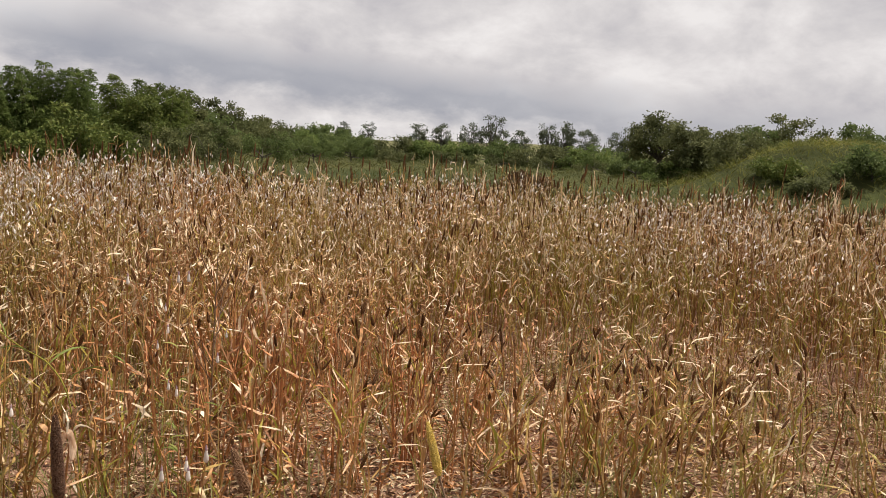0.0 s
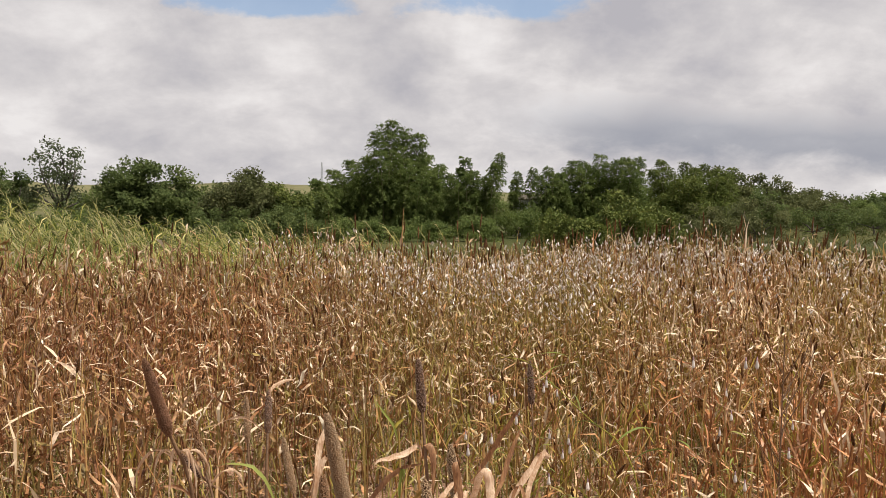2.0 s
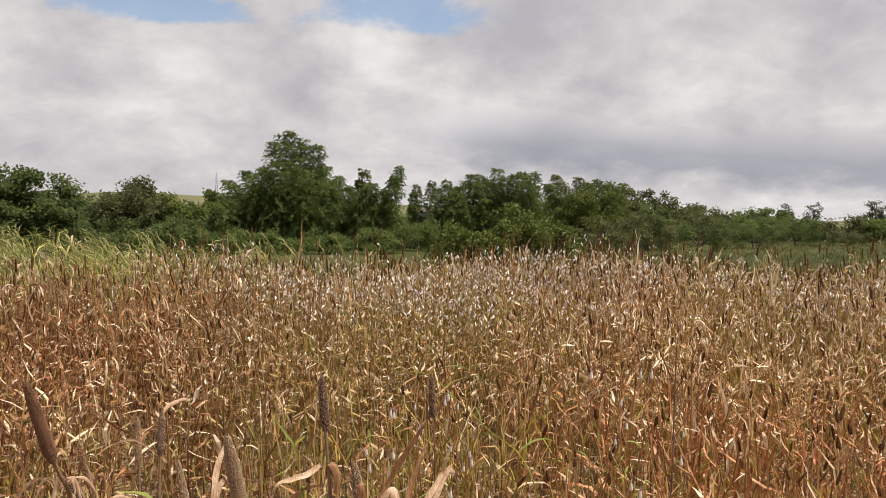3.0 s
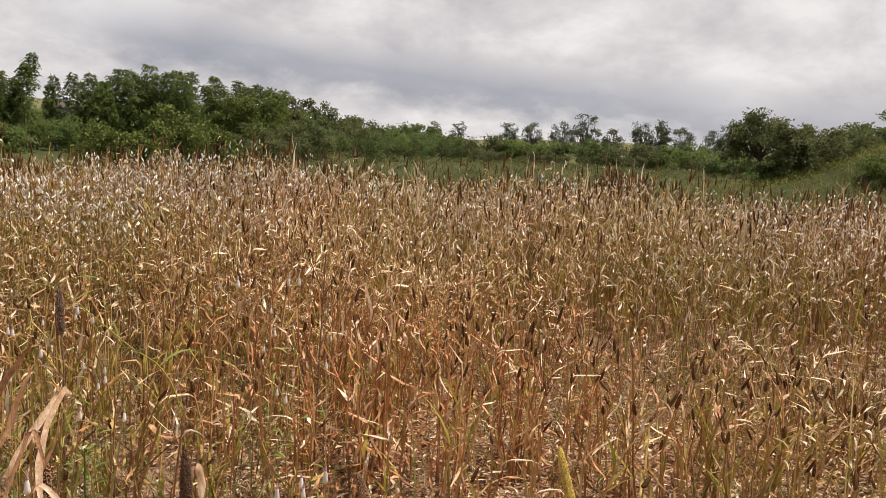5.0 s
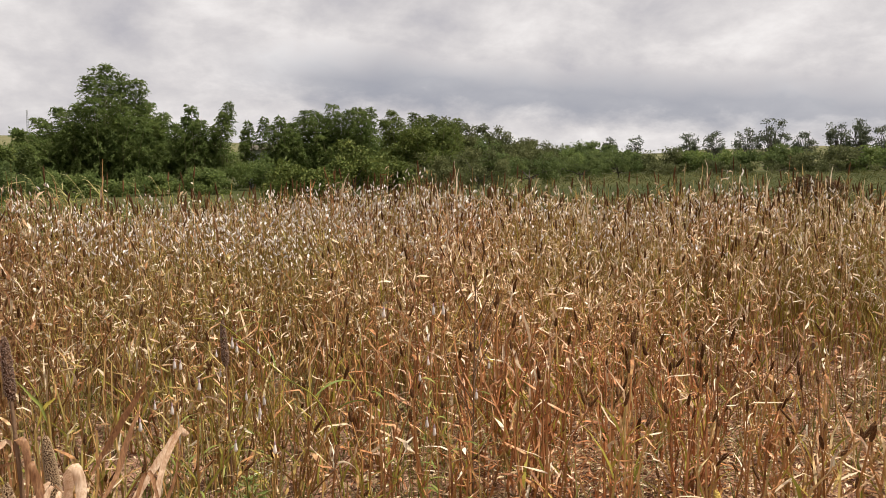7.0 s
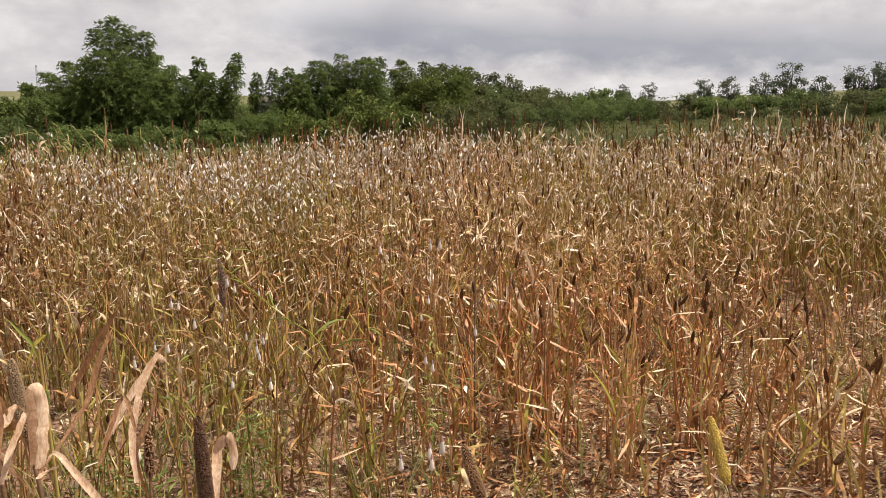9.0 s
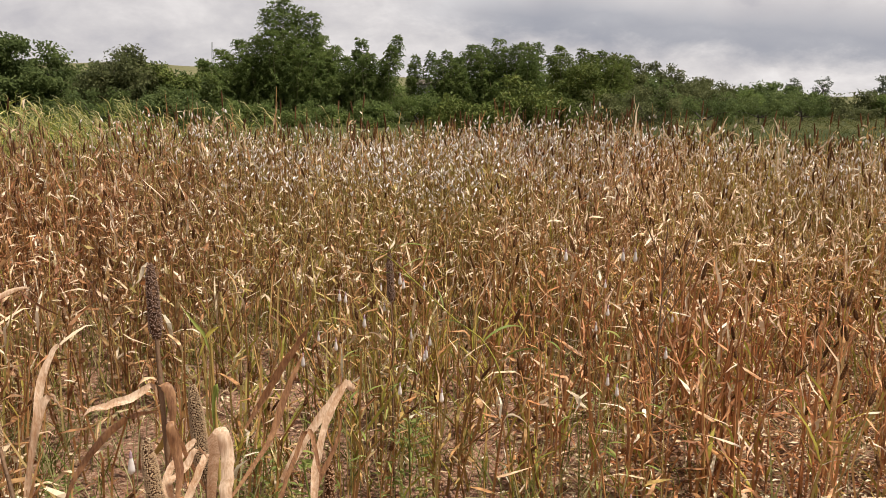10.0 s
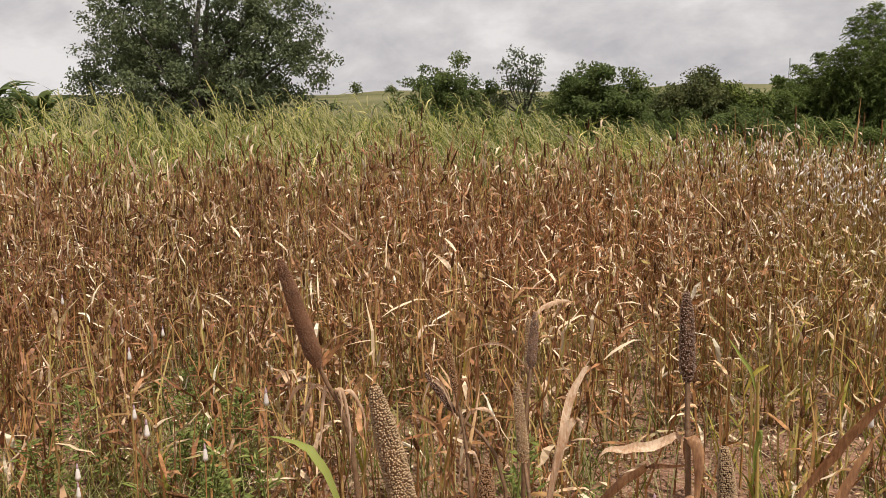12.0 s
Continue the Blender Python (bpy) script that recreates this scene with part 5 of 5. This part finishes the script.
# ---- white flowers ----
def white_flower(seed, height):
    """A wild flower: a thin stem, narrow leaves, a white spike with a pink tip."""
    rng = np.random.default_rng(seed)
    top = new("white_flower")
    path = stalk_path(rng, height, rng.normal(0, 0.05), 6)
    piece("stem", *tube(path, np.linspace(0.0016, 0.0011, 6), 5), STALK, top, smooth=True)
    for k in range(4):
        piece("leaf", *blade(rng, along(path, rng.uniform(0.2, 0.8)), rng.uniform(0, 6.28), 0.06, 0.007, 0.9, 0.5, 5, 2, 0.15), GREEN_LEAF, top, smooth=True)
    d = np.array([0, 0, 1.0])
    piece("flower_spike", *spindle(path[-1], path[-1] + d * 0.026, 0.0058, 8, 8, 0.42), PETAL, top, smooth=True)
    piece("flower_tip", *spindle(path[-1] + d * 0.021, path[-1] + d * 0.034, 0.0028, 5, 6, 0.5), PINK, top, smooth=True)
    return tagged(top, "wild white flower spike with a pink tip", "flower", "white flowers in the crop")


flowers = [white_flower(40 + i, 1.0) for i in range(4)]
spots = [(0.296, 2.78, 0.87), (0.435, 2.864, 0.69), (0.648, 1.562, 0.755), (0.449, 3.2, 0.76), (0.26, 2.41, 0.96), (0.18, 2.6, 0.86), (0.23, 2.39, 0.86), (0.16, 2.37, 0.80), (0.33, 2.36, 0.77), (0.28, 2.34, 0.71), (0.72, 2.35, 1.03),
         (0.87, 2.30, 1.04), (0.90, 2.29, 1.05), (-0.11, 1.53, 0.91), (-0.02, 1.40, 0.95), (0.12, 1.41, 0.90), (0.54, 1.34, 0.86), (-1.06, 1.40, 0.85), (-0.96, 1.50, 0.80), (-0.90, 1.60, 0.89), (0.62, 1.50, 0.77), (0.69, 1.58, 0.74)]
frng = np.random.default_rng(77)
for k in range(15):
    a, r = frng.uniform(1, 24), frng.uniform(2.2, 3.8)
    spots.append((*polar(a, r), frng.uniform(0.62, 0.86)))
for k in range(9):
    a, r = frng.uniform(-56, -36), frng.uniform(1.7, 3.2)
    spots.append((*polar(a, r), frng.uniform(0.55, 0.85)))
for k, (x, y, z) in enumerate(spots):
    gz = float(ground_z(x, y))
    m = Matrix.LocRotScale((x, y, gz), Euler((0, 0, frng.uniform(0, 6.28))), (1, 1, 1))
    sz = (z - gz) / 1.02
    if k < 4:
        fl = flowers[k]
    else:
        fl = copy_thing(flowers[k % 4], m)
    fl.matrix_basis = m
    for part_ob in fl.children:
        if part_ob.name.startswith(("stem", "leaf")):
            part_ob.scale = (1, 1, sz)
        else:
            part_ob.location = (0, 0, -(1 - sz))

# the same flowers, far off, in a white drift along the crop's edge
def drift_template(seed):
    rng = np.random.default_rng(seed)
    parts = [(*tube([(0, 0, 0.5), (0.01, 0, 0.8), (0, 0, 1.0)], (0.002, 0.002, 0.001), 3), 0)]
    for k in range(5):
        o = np.array([rng.normal(0, 0.07), rng.normal(0, 0.07), rng.uniform(0.60, 0.99)])
        d = unit(np.array([rng.normal(0, 0.5), rng.normal(0, 0.5), 1.0]))
        parts.append((*spindle(o, o + d * rng.uniform(0.020, 0.036), rng.uniform(0.0055, 0.0085), 3, 3, 0.8), 1))
    return join(parts)


dt = [drift_template(700 + i) for i in range(8)]
P = scatter(frng, 8500, 4.8, 8.4, -20, 66)
raz, rad = np.degrees(np.arctan2(P[:, 0], P[:, 1])), np.hypot(P[:, 0], P[:, 1])
want = np.exp(-((raz - 8) / 12) ** 2) * 0.95 + 0.38 * smooth(-14, 0, raz)
patch = 0.6 + 0.5 * np.sin(P[:, 0] * 1.7 + 0.8) * np.cos(P[:, 1] * 2.2)
P = P[(rad < edge_r(raz) + 0.2) & (frng.uniform(0, 1, len(P)) < want * patch * smooth(4.8, 6.6, rad))]
DV, DQ, DM = plant_out(frng, dt, P, (crop_height(P[:, 0], P[:, 1]) + 0.05) * frng.normal(1.0, 0.07, len(P)), frng.uniform(0.8, 1.3, len(P)))
tagged(piece("white_flower_drift", DV, DQ, [STALK, PETAL], mi=DM), "drift of small white flower spikes over the far crop", "flowers", kind="stuff")


# ---- undergrowth ----
def weed(seed):
    """A leafy green weed with side shoots."""
    rng = np.random.default_rng(seed)
    top = new("weed")
    path = stalk_path(rng, 0.42, 0.1, 6)
    piece("stem", *tube(path, np.linspace(0.004, 0.002, 6), 5), WEED, top, smooth=True)
    n = 130
    t = rng.uniform(0.1, 1, n)
    base = np.array([along(path, v) for v in t])
    a = rng.uniform(0, 6.28, n)
    d = np.stack([np.cos(a), np.sin(a), rng.uniform(0.1, 0.9, n)], 1)
    V, Q = leaf_cards(rng, base + d * (0.12 * (1.1 - t) * rng.uniform(0.1, 1, n))[:, None], d, 0.030, 0.011, np.array([0, 0, 1.0]))
    tagged(piece("foliage", V, Q, WEED, top), kind="stuff")
    return tagged(top, "leafy green weed between the stalks", "weed", "weeds in the crop")


weeds = [weed(80 + i) for i in range(5)]
wspots = [polar(frng.uniform(-60, -34), frng.uniform(1.7, 3.2)) for _ in range(26)] + [polar(frng.uniform(-22, 12), frng.uniform(1.7, 2.8)) for _ in range(12)]
wspots += [(-1.25 - 1.6 * f + frng.normal(0, 0.10), 1.80 + 1.6 * f + frng.normal(0, 0.10)) for f in np.linspace(0, 1, 18)]
for k, (x, y) in enumerate(wspots):
    m = Matrix.LocRotScale((x, y, float(ground_z(x, y)) - 0.01), Euler((0, 0, frng.uniform(0, 6.28))), (1, 1, float(frng.uniform(0.5, 1.3))))
    if k < 5:
        weeds[k].matrix_basis = m
    else:
        copy_thing(weeds[k % 5], m)

# thin wild grass stem that leans over the path's side
wild = new("wild_grass")
wo = np.array([0.66, 2.53, float(ground_z(0.66, 2.53))])
wild.location = wo
wp = curve_through(np.array([(0.66, 2.53, 0.18), (0.624, 2.562, 0.587), (0.577, 2.618, 0.721), (0.491, 2.652, 0.788), (0.387, 2.690, 0.886), (0.295, 2.713, 0.967), (0.218, 2.720, 0.985)]) - wo, 20)
piece("stem", *tube(wp, np.linspace(0.0026, 0.0013, 20), 5), YELLOW_LEAF, wild, smooth=True)
for k in range(7):
    piece("leaf", *blade(frng, along(wp, 0.25 + 0.1 * k), frng.uniform(0, 6.28), 0.16, 0.008, 0.6, 0.7, 7, 2, 0.1), GREEN_LEAF, wild, smooth=True)
tagged(wild, "thin green wild grass stem leaning over", "grass stem")

# dark branching dead herb
herb = new("dead_herb")
ho = np.array([1.10, 2.66, float(ground_z(1.10, 2.66))])
herb.location = ho
piece("stem", *tube(curve_through([(0, 0, -0.02), (0.01, 0.01, 0.4), (0.03, 0.03, 0.86)], 8), np.linspace(0.0035, 0.0018, 8), 6), DARK_STALK, herb, smooth=True)
for k in range(9):
    a, z0 = frng.uniform(0, 6.28), 0.35 + 0.05 * k
    piece("branch", *tube(curve_through([(0.012, 0.012, z0), (0.012 + 0.07 * math.cos(a), 0.012 + 0.07 * math.sin(a), z0 + 0.12), (0.012 + 0.11 * math.cos(a), 0.012 + 0.11 * math.sin(a), z0 + 0.22)], 6), np.linspace(0.0022, 0.0012, 6), 5), DARK_STALK, herb, smooth=True)
tagged(herb, "dark branching dead herb", "herb")

# grass tufts under the crop and litter on the soil
P = np.concatenate([scatter(frng, 1700, 1.3, 5.0, -68, 22), scatter(frng, 500, 1.3, 5.0, 22, 78), scatter(frng, 320, 1.6, 3.2, -60, -36), scatter(frng, 60, 4.6, 5.6, 46, 55)])
UV, UQ, UM = plant_out(frng, thin, P, frng.uniform(0.15, 0.42, len(P)), frng.uniform(0.3, 0.6, len(P)))
tagged(piece("grass_tufts", UV, UQ, [MOUNDGRASS, PLUME], mi=(frng.uniform(0, 1, len(UQ)) < 0.5).astype(int)), "small green and yellow grass tufts under the millet", "grass", kind="stuff")
P = np.concatenate([scatter(frng, 22000, 0.8, 5.5, -72, 78), scatter(frng, 34000, 1.6, 5.2, 14, 76)])
lit = np.column_stack([P, ground_z(P[:, 0], P[:, 1]) + frng.uniform(0.004, 0.04, len(P))])
dv = np.column_stack([frng.normal(0, 1, (len(P), 2)), frng.normal(0, 0.18, len(P))])
LV, LQ = leaf_cards(frng, lit, dv, 0.042, 0.010, np.array([0, 0, 1.6]))
tagged(piece("leaf_litter", LV, LQ, [LITTER, LEAF], mi=(frng.uniform(0, 1, len(LQ)) < 0.3).astype(int)), "pale dry leaf litter scattered on the soil", "litter", kind="stuff")

# rough cover on the mound
mx, my = polar(61.5, 41)
P = np.column_stack([frng.normal(mx, 4.2, 1700), frng.normal(my, 3.8, 1700)])
MV, MQ, MM = plant_out(frng, thin, P, frng.uniform(0.25, 0.6, len(P)), frng.uniform(1.2, 2.6, len(P)))
tagged(piece("mound_grass", MV, MQ, [MOUNDGRASS], mi=MM), "rough yellow-green grass covering the mound", "grass", kind="stuff")
